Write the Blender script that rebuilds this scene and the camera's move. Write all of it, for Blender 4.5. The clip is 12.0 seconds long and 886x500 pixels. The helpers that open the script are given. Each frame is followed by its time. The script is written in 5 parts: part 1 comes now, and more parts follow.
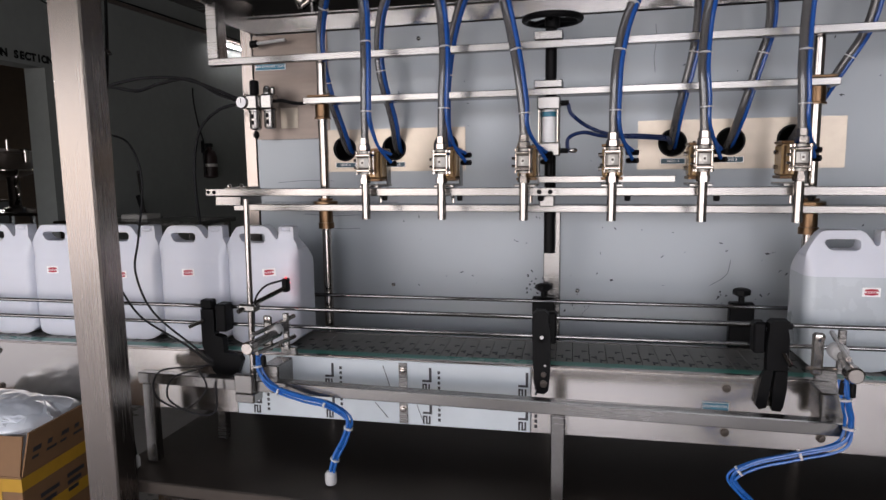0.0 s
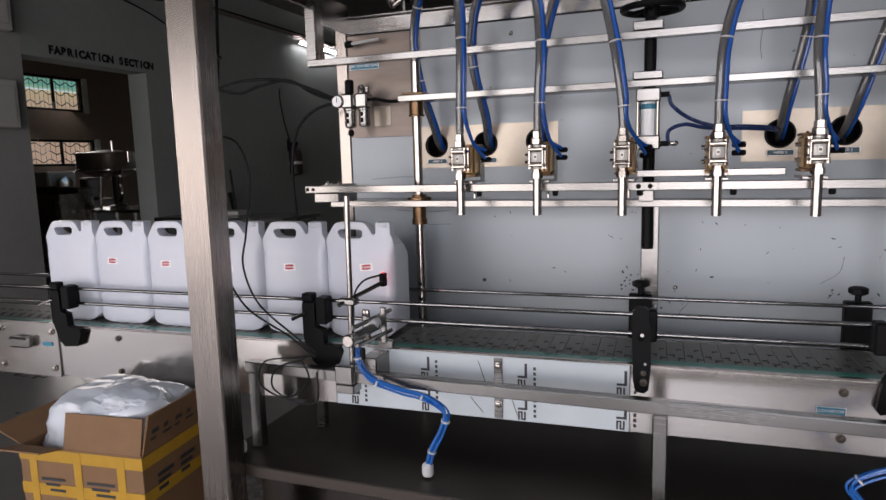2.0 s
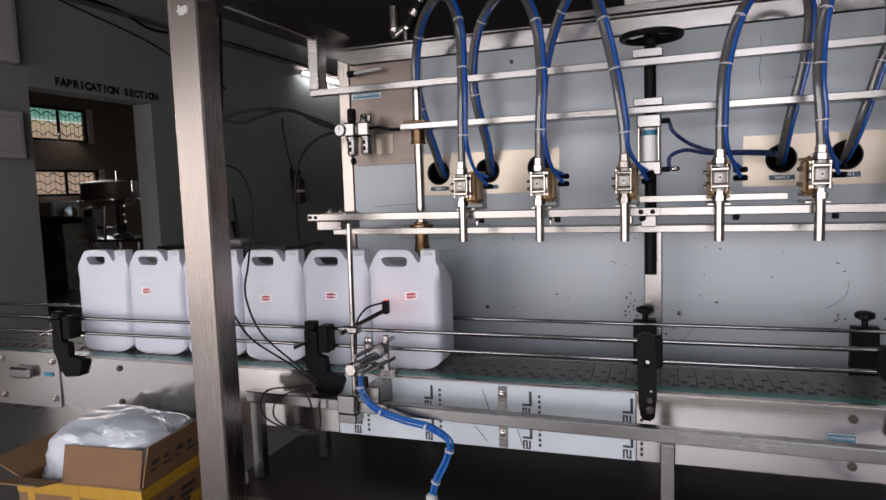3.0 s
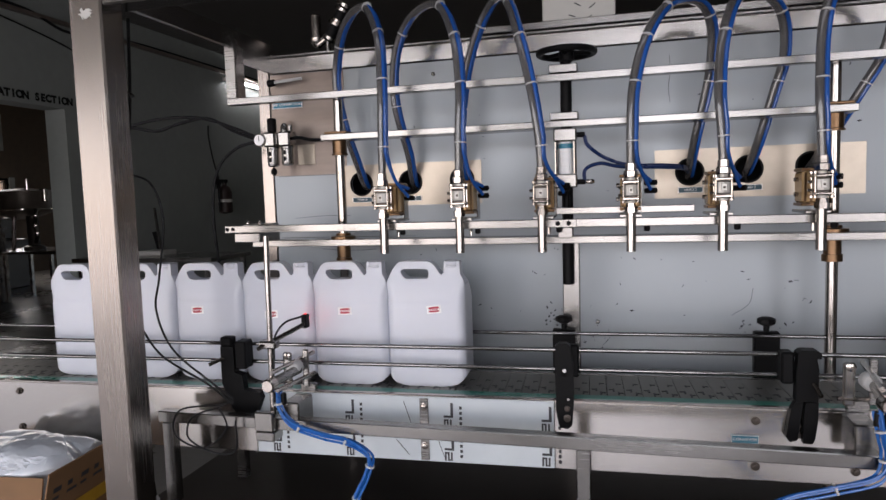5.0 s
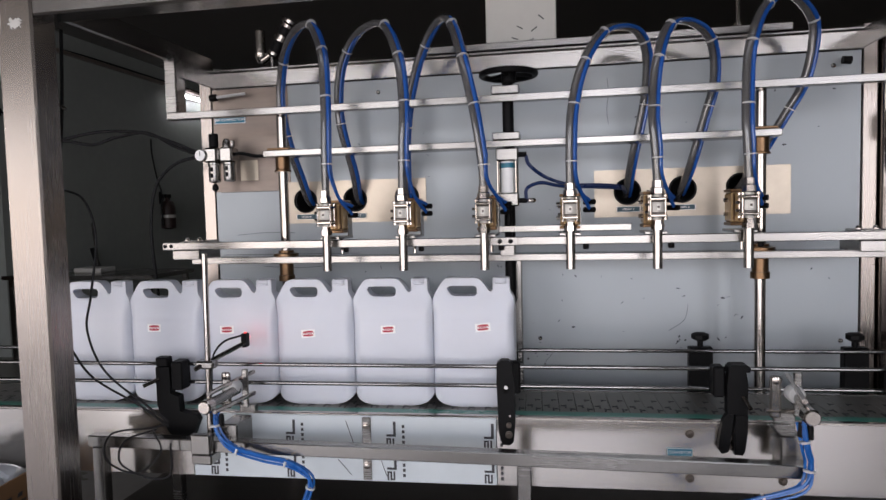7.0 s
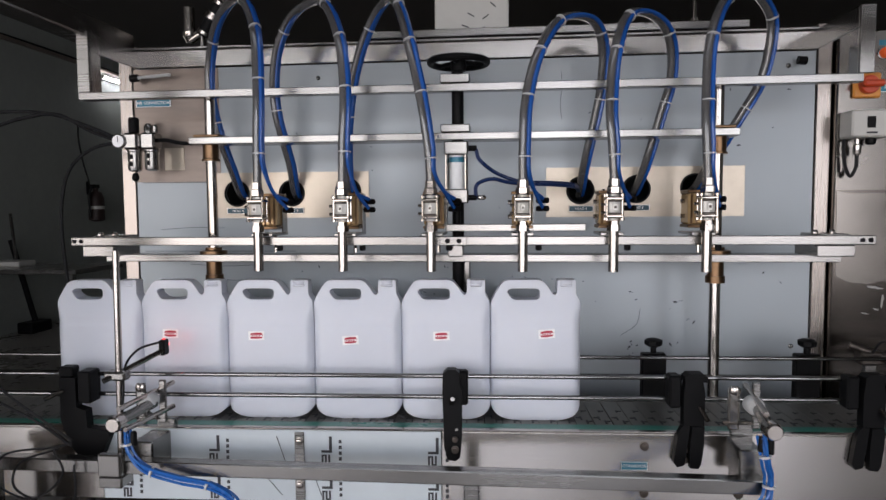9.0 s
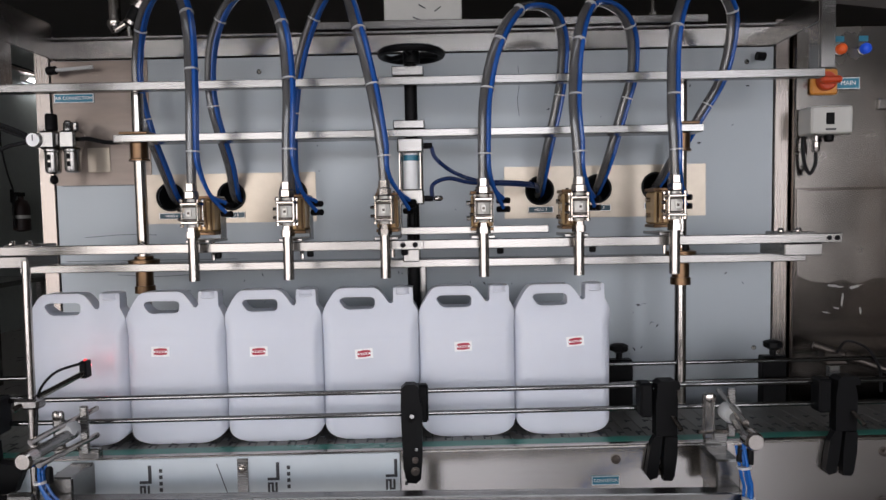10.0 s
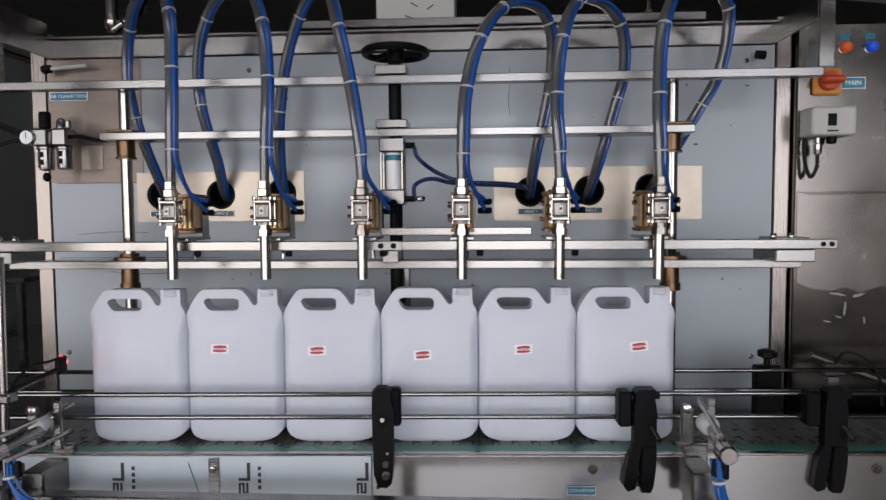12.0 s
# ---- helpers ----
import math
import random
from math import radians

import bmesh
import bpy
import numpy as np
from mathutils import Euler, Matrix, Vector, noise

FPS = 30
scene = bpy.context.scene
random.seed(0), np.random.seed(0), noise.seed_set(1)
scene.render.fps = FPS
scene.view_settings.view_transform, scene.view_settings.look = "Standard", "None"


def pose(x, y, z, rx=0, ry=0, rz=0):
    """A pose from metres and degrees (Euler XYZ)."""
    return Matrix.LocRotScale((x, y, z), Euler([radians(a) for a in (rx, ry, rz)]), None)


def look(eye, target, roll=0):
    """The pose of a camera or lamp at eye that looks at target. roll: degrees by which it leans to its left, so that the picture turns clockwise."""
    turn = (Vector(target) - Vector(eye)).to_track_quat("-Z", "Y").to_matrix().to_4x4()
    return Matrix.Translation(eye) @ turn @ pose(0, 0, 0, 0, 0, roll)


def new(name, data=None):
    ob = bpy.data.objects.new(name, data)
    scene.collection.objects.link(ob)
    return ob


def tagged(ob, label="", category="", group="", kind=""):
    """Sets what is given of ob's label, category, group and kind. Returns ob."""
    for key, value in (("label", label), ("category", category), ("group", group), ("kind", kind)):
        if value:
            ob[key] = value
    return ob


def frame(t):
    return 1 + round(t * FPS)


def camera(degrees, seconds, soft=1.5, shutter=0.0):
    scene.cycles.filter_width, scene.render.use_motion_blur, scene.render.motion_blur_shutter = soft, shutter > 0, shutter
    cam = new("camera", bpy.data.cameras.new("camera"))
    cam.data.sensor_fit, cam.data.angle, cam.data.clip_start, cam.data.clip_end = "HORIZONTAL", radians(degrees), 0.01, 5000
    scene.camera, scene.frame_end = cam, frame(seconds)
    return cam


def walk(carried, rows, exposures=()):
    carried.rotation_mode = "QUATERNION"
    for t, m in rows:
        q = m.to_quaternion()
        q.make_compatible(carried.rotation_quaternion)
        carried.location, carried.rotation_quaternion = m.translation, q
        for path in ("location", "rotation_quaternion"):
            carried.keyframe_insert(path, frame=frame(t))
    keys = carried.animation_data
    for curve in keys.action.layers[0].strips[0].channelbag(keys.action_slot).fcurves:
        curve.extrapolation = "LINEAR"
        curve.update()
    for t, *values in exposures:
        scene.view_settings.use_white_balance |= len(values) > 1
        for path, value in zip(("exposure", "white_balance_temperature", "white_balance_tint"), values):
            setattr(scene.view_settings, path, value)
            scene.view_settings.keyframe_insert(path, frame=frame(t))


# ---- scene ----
cam = camera(68.5, 12.0, soft=1.5)
# seconds, eye, target, roll
PATH = [
    (0, (0.077, -1.485, 1.348), (-0.393, 0.441, 1.088), -0.7),
    (0.5, (0.075, -1.494, 1.353), (-0.326, 0.448, 1.092), -0.6),
    (1, (0.05, -1.502, 1.353), (-0.456, 0.416, 1.1), -0.9),
    (1.5, (0.036, -1.506, 1.356), (-0.594, 0.374, 1.096), -1.4),
    (2, (0.035, -1.502, 1.351), (-0.657, 0.354, 1.08), -1.5),
    (2.5, (0.038, -1.496, 1.355), (-0.666, 0.363, 1.138), -2.3),
    (3, (0.033, -1.499, 1.351), (-0.667, 0.365, 1.162), -1.9),
    (3.5, (0.041, -1.493, 1.354), (-0.602, 0.391, 1.155), -2.0),
    (3.7, (0.057, -1.495, 1.341), (-0.557, 0.4, 1.163), -1.6),
    (5.5, (0.066, -1.482, 1.36), (-0.423, 0.451, 1.205), -2.0),
    (6, (0.076, -1.484, 1.361), (-0.39, 0.457, 1.246), -1.7),
    (6.5, (0.08, -1.485, 1.358), (-0.33, 0.469, 1.247), -1.5),
    (8.3, (0.080, -1.478, 1.355), (-0.214, 0.495, 1.209), -1.3),
    (8.5, (0.091, -1.452, 1.353), (-0.196, 0.522, 1.207), -1.2),
    (9, (0.062, -1.376, 1.357), (-0.128, 0.611, 1.225), -0.4),
    (9.5, (0.026, -1.313, 1.356), (0.003, 0.684, 1.246), -1.3),
    (10, (0.036, -1.28, 1.348), (0.009, 0.716, 1.232), -1.0),
    (10.5, (0.098, -1.264, 1.349), (-0.004, 0.731, 1.247), -0.0),
    (11, (0.126, -1.244, 1.351), (-0.016, 0.746, 1.209), -0.2),
    (11.5, (0.134, -1.245, 1.348), (0.022, 0.748, 1.225), -0.4),
    (12, (0.135, -1.255, 1.348), (0.02, 0.738, 1.234), -0.4),
]
walk(cam, [(t, look(eye, target, roll)) for t, eye, target, roll in PATH], exposures=[(0, 0.02, 6280, 17), (7, 0.01, 6220, 16), (9, -0.04, 6150, 14), (9.5, 0.02, 6150, 14), (10, -0.08, 6140, 14), (10.5, -0.24, 6130, 14), (12, -0.16, 6110, 14)])

# ---- world and light ----
world = bpy.data.worlds.new("world")
scene.world = world
world.use_nodes = True
sky = world.node_tree.nodes.new("ShaderNodeTexSky")
sky.sky_type, sky.sun_disc = "NISHITA", False
sky.sun_elevation, sky.sun_rotation = radians(36.7), radians(208)
world.node_tree.links.new(sky.outputs[0], world.node_tree.nodes["Background"].inputs[0])
world.node_tree.nodes["Background"].inputs[1].default_value = 0.15


def area_lamp(name, place, target, width, height, watts, colour):
    data = bpy.data.lights.new(name, "AREA")
    data.shape, data.size, data.size_y, data.energy, data.color = "RECTANGLE", width, height, watts, colour
    lamp = new(name, data)
    lamp.matrix_world = look(place, target)
    return lamp


# daylight from the open side behind the camera, split into unseen bays to band reflections
BAYS = [(-5.0, -1.3, 0.1, 11.0), (-0.5, 1.5, 0.1, 14.0), (2.3, 3.9, 0.6, 17.0)]
for x0, x1, z0, watts in BAYS:
    mid = ((x0 + x1) / 2, -5.98, (z0 + 2.9) / 2)
    area_lamp("open_bay_daylight", mid, (mid[0], 0, mid[2]), x1 - x0, 2.9 - z0, watts * (2.9 - z0) * (x1 - x0), (1.0, 0.962, 0.945))
# fill lamp in an unseen side opening, added to brighten the post
area_lamp("side_fill_daylight", (-5.33, -4.55, 1.3), (0, -4.55, 1.3), 2.3, 2.2, 36, (1.0, 0.962, 0.945))
# added strip lamp over the aisle for top light, below the closed ceiling
area_lamp("overhead_fill", (0.2, -1.6, 3.95), (0.1, -1.0, 0), 4.0, 0.7, 16, (0.93, 0.97, 1.0))


sun = new("sun", bpy.data.lights.new("sun", "SUN"))
sun.data.energy, sun.data.angle, sun.data.color = 4.0, radians(0.5), (1.0, 0.95, 0.88)
sun.matrix_world = look((0, 0, 0), (0.35, 0.65, -0.55))


# ---- materials ----
def material(name, base, rough=0.5, metal=0.0, vary=0.08, grain=60.0, stretch=(1, 1, 1), bump=0.05, blotch=3.0, rough_vary=0.08, spec=0.5):
    m = bpy.data.materials.new(name)
    m.use_nodes = True
    nt, link = m.node_tree, m.node_tree.links.new
    b = nt.nodes["Principled BSDF"]
    b.inputs["Metallic"].default_value, b.inputs["Specular IOR Level"].default_value = metal, spec
    tc = nt.nodes.new("ShaderNodeTexCoord")
    mp = nt.nodes.new("ShaderNodeMapping")
    mp.inputs["Scale"].default_value = stretch
    link(tc.outputs["Object"], mp.inputs[0])
    fine, broad = nt.nodes.new("ShaderNodeTexNoise"), nt.nodes.new("ShaderNodeTexNoise")
    fine.inputs["Scale"].default_value, fine.inputs["Detail"].default_value = grain, 5
    broad.inputs["Scale"].default_value, broad.inputs["Detail"].default_value = blotch, 4
    link(mp.outputs[0], fine.inputs[0])
    link(tc.outputs["Object"], broad.inputs[0])
    mixed = nt.nodes.new("ShaderNodeMath")
    mixed.operation = "MULTIPLY_ADD"
    mixed.inputs[1].default_value = 0.4
    link(fine.outputs[0], mixed.inputs[0])
    half = nt.nodes.new("ShaderNodeMath")
    half.operation = "MULTIPLY"
    half.inputs[1].default_value = 0.6
    link(broad.outputs[0], half.inputs[0])
    link(half.outputs[0], mixed.inputs[2])
    ramp = nt.nodes.new("ShaderNodeMapRange")
    ramp.inputs["From Min"].default_value, ramp.inputs["From Max"].default_value = 0.3, 0.7
    ramp.inputs["To Min"].default_value, ramp.inputs["To Max"].default_value = 1 - vary, 1 + vary
    link(mixed.outputs[0], ramp.inputs[0])
    tint = nt.nodes.new("ShaderNodeMix")
    tint.data_type, tint.blend_type = "RGBA", "MULTIPLY"
    tint.inputs[0].default_value = 1.0
    tint.inputs[6].default_value = (*base, 1)
    link(ramp.outputs[0], tint.inputs[7])
    link(tint.outputs[2], b.inputs["Base Color"])
    rr = nt.nodes.new("ShaderNodeMapRange")
    rr.inputs["From Min"].default_value, rr.inputs["From Max"].default_value = 0.3, 0.7
    rr.inputs["To Min"].default_value, rr.inputs["To Max"].default_value = max(0.02, rough - rough_vary), min(1, rough + rough_vary)
    link(mixed.outputs[0], rr.inputs[0])
    link(rr.outputs[0], b.inputs["Roughness"])
    if bump:
        bp = nt.nodes.new("ShaderNodeBump")
        bp.inputs["Strength"].default_value, bp.inputs["Distance"].default_value = bump, 0.002
        link(fine.outputs[0], bp.inputs["Height"])
        link(bp.outputs[0], b.inputs["Normal"])
    return m


def glowing(name, colour, strength):
    m = material(name, colour, 0.4, bump=0)
    b = m.node_tree.nodes["Principled BSDF"]
    b.inputs["Emission Color"].default_value, b.inputs["Emission Strength"].default_value = (*colour, 1), strength
    return m


STEEL = material("brushed_stainless", (0.37, 0.355, 0.345), 0.24, 1.0, 0.07, 40, (0.06, 14, 14), 0.006, 4, 0.05)
STEEL_UP = material("brushed_stainless_upright", (0.30, 0.268, 0.245), 0.27, 1.0, 0.05, 60, (6, 6, 0.12), 0, 2.5, 0.04)
# plate steel copy for the left end, reflected light put into its tone
LEFT_PLATE = material("left_plate_steel", (0.50, 0.475, 0.45), 0.16, 1.0, 0.05, 30, (0.06, 12, 12), 0.004, 3, 0.05)
PLATE = material("bright_stainless_plate", (0.60, 0.57, 0.54), 0.20, 1.0, 0.06, 30, (0.06, 12, 12), 0.004, 3, 0.05)
POLISHED = material("polished_stainless", (0.43, 0.395, 0.365), 0.15, 1.0, 0.05, 50, bump=0.02)
DULL = material("dull_aluminium", (0.27, 0.262, 0.252), 0.25, 1.0, 0.08, 40, (0.06, 10, 10), 0.008, 4, 0.05)
DARK_STEEL = material("dark_table_steel", (0.10, 0.086, 0.076), 0.5, 1.0, 0.15, 20, (1, 12, 12), 0.04, 3)
FILM = material("filmed_sheet", (0.36, 0.392, 0.415), 0.5, 0.4, 0.05, 8, (1, 1, 1), 0.03, 1.6)
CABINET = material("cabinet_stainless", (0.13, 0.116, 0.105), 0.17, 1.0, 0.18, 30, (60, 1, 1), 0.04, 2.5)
BARE = material("bare_brown_steel", (0.23, 0.19, 0.165), 0.42, 0.6, 0.2, 12, (1, 6, 6), 0.04, 6)
TAN_PLATE = material("oxidised_plate", (0.47, 0.41, 0.335), 0.36, 0.55, 0.22, 14, bump=0.06, blotch=6)
WHITE_FILM = material("white_protective_film", (0.56, 0.61, 0.64), 0.45, 0.0, 0.05, 30, bump=0.06, blotch=9)
PRINT = material("dark_print", (0.035, 0.035, 0.04), 0.6, bump=0)
HDPE = material("natural_hdpe", (0.665, 0.688, 0.755), 0.34, 0.0, 0.02, 30, bump=0.03, blotch=8)
hdpe = HDPE.node_tree.nodes["Principled BSDF"]
hdpe.inputs["Subsurface Weight"].default_value, hdpe.inputs["Subsurface Scale"].default_value = 0.5, 0.02
hdpe.inputs["Subsurface Radius"].default_value = (1.0, 1.0, 1.0)
LIQUID = material("hdpe_over_liquid", (0.50, 0.545, 0.58), 0.3, 0.0, 0.02, 30, bump=0.03, blotch=8)
STICKER = material("white_sticker", (0.95, 0.95, 0.95), 0.4, bump=0)
SWITCH_RED = material("orange_red_plastic", (0.55, 0.06, 0.015), 0.35, bump=0)
SWITCH_YELLOW = material("orange_yellow_plastic", (0.62, 0.25, 0.04), 0.4, bump=0)
RED = material("red_print", (0.42, 0.012, 0.04), 0.4, bump=0)
BLACK = material("black_plastic", (0.0045, 0.0045, 0.005), 0.5, 0.0, 0.2, 80, bump=0.08, spec=0.12)
RUBBER = material("black_rubber", (0.010, 0.010, 0.011), 0.55, 0.0, 0.2, 80, bump=0.05, spec=0.2)
BRASS = material("bronze_bush", (0.17, 0.105, 0.06), 0.35, 1.0, 0.15, 40, bump=0.05)
CAST = material("pale_cast_steel", (0.62, 0.60, 0.56), 0.4, 0.3, 0.1, 60, bump=0.05)
AMBER = material("amber_actuator", (0.50, 0.34, 0.17), 0.22, 0.35, 0.15, 30, bump=0.03)
BLUE = material("blue_air_tube", (0.016, 0.085, 0.34), 0.22, 0.0, 0.12, 30, bump=0.02)
BRIGHT_BLUE = material("bright_blue_tube", (0.018, 0.12, 0.42), 0.25, 0.0, 0.12, 30, bump=0.02)
NAVY = material("dark_blue_tube", (0.015, 0.03, 0.10), 0.3, 0.0, 0.12, 30, bump=0.02)
TIE = material("white_nylon", (0.55, 0.55, 0.55), 0.5, bump=0)
GREEN = material("green_guide_strip", (0.035, 0.20, 0.155), 0.3, 0.0, 0.15, 30, bump=0.05)
BELT = material("slat_chain_steel", (0.21, 0.205, 0.19), 0.46, 0.6, 0.18, 25, (1, 8, 1), 0.06, 7)
SIGN_DARK = material("faded_dark_nameplate", (0.03, 0.085, 0.115), 0.4, bump=0)
SIGN_BLUE = material("teal_nameplate", (0.03, 0.20, 0.30), 0.4, bump=0)
WALL = material("grey_green_paint", (0.275, 0.292, 0.275), 0.75, 0.0, 0.10, 12, bump=0.08, blotch=1.2)
DARK_WALL = material("dark_brown_sheet", (0.055, 0.049, 0.045), 0.75, 0.0, 0.2, 10, bump=0.08, blotch=1.0)
FLOOR = material("stained_concrete", (0.20, 0.187, 0.17), 0.3, 0.0, 0.25, 14, bump=0.12, blotch=1.4)
CARD = material("brown_cardboard", (0.23, 0.125, 0.058), 0.75, 0.0, 0.12, 25, bump=0.08, blotch=7)
YELLOW = material("yellow_tape", (0.50, 0.28, 0.025), 0.4, 0.0, 0.15, 30, bump=0.03)
POLY = material("clear_polythene_bag", (0.60, 0.64, 0.69), 0.10, 0.0, 0.2, 12, bump=0.15, blotch=8, spec=0.8)
GREY_BOX = material("light_grey_enamel", (0.50, 0.49, 0.46), 0.45, 0.0, 0.06, 30, bump=0.03)
ORANGE = glowing("amber_lens", (0.8, 0.12, 0.02), 0.12)
BLUE_LENS = glowing("blue_lens", (0.02, 0.10, 0.75), 0.15)
TUBE_GLOW = glowing("fluorescent_tube", (1.0, 0.99, 0.97), 32.0)
BEAM = glowing("red_beam", (1.0, 0.04, 0.05), 22.0)
LASER = glowing("red_sensor_light", (1.0, 0.05, 0.05), 1.5)


# ---- mesh helpers ----
def part(name, bm, mat, parent=None, label="", m=None, smooth=35):
    me = bpy.data.meshes.new(name)
    bmesh.ops.recalc_face_normals(bm, faces=bm.faces[:])
    bm.to_mesh(me)
    bm.free()
    if smooth:
        for p in me.polygons:
            p.use_smooth = True
        me.set_sharp_from_angle(angle=radians(smooth))
    me.materials.append(mat)
    ob = new(name, me)
    if parent:
        ob.parent = parent
    if m is not None:
        ob.matrix_basis = m
    if label:
        ob["label"] = label
    return ob


def thing(name, label, category, m=None, group="", kind=""):
    ob = new(name)
    ob.empty_display_size = 0.05
    if m is not None:
        ob.matrix_basis = m
    return tagged(ob, label, category, group, kind)


def box(x0, x1, y0, y1, z0, z1, bevel=0.0015, bm=None):
    one = bmesh.new()
    bmesh.ops.create_cube(one, size=1)
    for v in one.verts:
        v.co = Vector(((x0 + x1) / 2 + v.co.x * (x1 - x0), (y0 + y1) / 2 + v.co.y * (y1 - y0), (z0 + z1) / 2 + v.co.z * (z1 - z0)))
    if bevel:
        bmesh.ops.bevel(one, geom=one.edges[:], offset=bevel, segments=1, affect="EDGES", profile=0.5)
    return merged(bm, one)


def merged(bm, one):
    if bm is None:
        return one
    me = bpy.data.meshes.new("scratch")
    one.to_mesh(me)
    one.free()
    bm.from_mesh(me)
    bpy.data.meshes.remove(me)
    return bm


def lathe(profile, a, axis="z", segs=24, bm=None):
    """A turned solid: profile rows of (radius, height) round the axis through a."""
    one = bmesh.new()
    rings = []
    for r, h in profile:
        ring = []
        for k in range(segs):
            c, s = math.cos(2 * math.pi * k / segs), math.sin(2 * math.pi * k / segs)
            p = {"z": (r * c, r * s, h), "y": (r * c, h, r * s), "x": (h, r * c, r * s)}[axis]
            ring.append(one.verts.new(Vector(a) + Vector(p)))
        rings.append(ring)
    for r0, r1 in zip(rings, rings[1:]):
        for k in range(segs):
            one.faces.new((r0[k], r0[(k + 1) % segs], r1[(k + 1) % segs], r1[k]))
    one.faces.new(rings[0][::-1])
    one.faces.new(rings[-1])
    return merged(bm, one)


def rod(a, b, r, segs=16, bm=None):
    a, b = Vector(a), Vector(b)
    return sweep([a, b], r, segs, bm, spline=False)


def spline_points(pts, steps=8):
    pts = [Vector(p) for p in pts]
    ext = [2 * pts[0] - pts[1]] + pts + [2 * pts[-1] - pts[-2]]
    out = []
    for k in range(1, len(ext) - 2):
        p0, p1, p2, p3 = ext[k - 1 : k + 3]
        for n in range(steps):
            t = n / steps
            out.append(0.5 * (2 * p1 + (p2 - p0) * t + (2 * p0 - 5 * p1 + 4 * p2 - p3) * t * t + (3 * p1 - p0 - 3 * p2 + p3) * t ** 3))
    return out + [pts[-1]]


def sweep(pts, r, segs=10, bm=None, spline=True, steps=8, offset=None):
    """A round tube along the points, with uv: round and along, in metres."""
    path = spline_points(pts, steps) if spline else [Vector(p) for p in pts]
    one = bmesh.new()
    uv = one.loops.layers.uv.new("UVMap")
    rings, ups, run = [], None, [0.0]
    for a, b in zip(path, path[1:]):
        run.append(run[-1] + (b - a).length)
    for k, p in enumerate(path):
        d = (path[min(k + 1, len(path) - 1)] - path[max(k - 1, 0)]).normalized()
        if ups is None:
            ups = d.orthogonal().normalized()
        ups = (ups - d * ups.dot(d)).normalized()
        side = d.cross(ups)
        c0 = p + (offset(p, d, k / (len(path) - 1)) if offset else Vector())
        rings.append([one.verts.new(c0 + r * (math.cos(2 * math.pi * j / segs) * ups + math.sin(2 * math.pi * j / segs) * side)) for j in range(segs)])
    for k in range(len(rings) - 1):
        for j in range(segs):
            f = one.faces.new((rings[k][j], rings[k][(j + 1) % segs], rings[k + 1][(j + 1) % segs], rings[k + 1][j]))
            for loop, (u, v) in zip(f.loops, ((j, k), (j + 1, k), (j + 1, k + 1), (j, k + 1))):
                loop[uv].uv = (u / segs, run[v])
    one.faces.new(rings[0][::-1])
    one.faces.new(rings[-1])
    return merged(bm, one)


def prism(outline, y0, y1, hole=(), bm=None, axis="y"):
    """An outline of (x, z) pulled from y0 to y1, with an optional hole."""
    one = bmesh.new()
    edges = []
    for loop in (outline, *((hole,) if hole and not isinstance(hole[0][0], tuple) else hole)):
        vs = [one.verts.new((x, y0, z)) for x, z in loop]
        edges += [one.edges.new((a, b)) for a, b in zip(vs, vs[1:] + vs[:1])] if vs else []
    bmesh.ops.triangle_fill(one, edges=edges, use_beauty=True)
    bmesh.ops.dissolve_limit(one, angle_limit=0.01, verts=one.verts[:], edges=one.edges[:])
    out = bmesh.ops.extrude_face_region(one, geom=one.faces[:])
    for v in out["geom"]:
        if isinstance(v, bmesh.types.BMVert):
            v.co.y = y1
    return merged(bm, one)


def circle(x, z, r, n=28):
    return [(x + r * math.cos(2 * math.pi * k / n), z + r * math.sin(2 * math.pi * k / n)) for k in range(n)]


def writing(text, size, mat, m, parent, name="lettering", spread=1.0, bold=0.0):
    """Raised lettering: lies in the xz plane of m, facing -y, centred."""
    data = bpy.data.curves.new("letters", "FONT")
    data.body, data.size, data.align_x, data.align_y, data.extrude, data.space_character = text, size, "CENTER", "CENTER", 0.0002, spread
    data.offset = bold
    src = bpy.data.objects.new("letters", data)
    me = bpy.data.meshes.new_from_object(src)
    bpy.data.objects.remove(src)
    me.materials.clear()
    me.materials.append(mat)
    ob = new(name, me)
    ob.parent = parent
    ob.matrix_basis = m @ pose(0, 0, 0, 90, 0, 0)
    return ob


def nameplate(x, y, z, w, h, text, parent, mat=None, letter=0.6):
    p = part("nameplate", box(x - w / 2, x + w / 2, y - 0.0015, y, z - h / 2, z + h / 2, 0), mat or SIGN_BLUE, parent, "teal nameplate with white lettering")
    writing(text, h * letter, STICKER, pose(x, y - 0.0022, z), p)
    for dz in (-1, 1):
        part("border", box(x - w / 2, x + w / 2, y - 0.0021, y - 0.0016, z + dz * h * 0.46 - h * 0.03, z + dz * h * 0.46 + h * 0.03, 0), STICKER, p)
    for dx in (-1, 1):
        part("border", box(x + dx * w * 0.488 - w * 0.01, x + dx * w * 0.488 + w * 0.01, y - 0.0021, y - 0.0016, z - h * 0.42, z + h * 0.42, 0), STICKER, p)
    return p


def bolt(x, y, z, r, parent, facing=-1, mat=None):
    prof = [(r * 1.5, 0), (r * 1.5, facing * r * 0.3), (r, facing * r * 0.35), (r * 0.9, facing * r * 1.1), (r * 0.45, facing * r * 1.2)]
    return part("bolt", lathe(prof, (x, y, z), "y", 12), mat or POLISHED, parent)


# ---- the building ----
def wall(name, x0, x1, y0, y1, z0, z1, mat=WALL):
    return tagged(part(name, box(x0, x1, y0, y1, z0, z1, 0), mat), "painted masonry wall of the workshop", "wall", kind="structure")


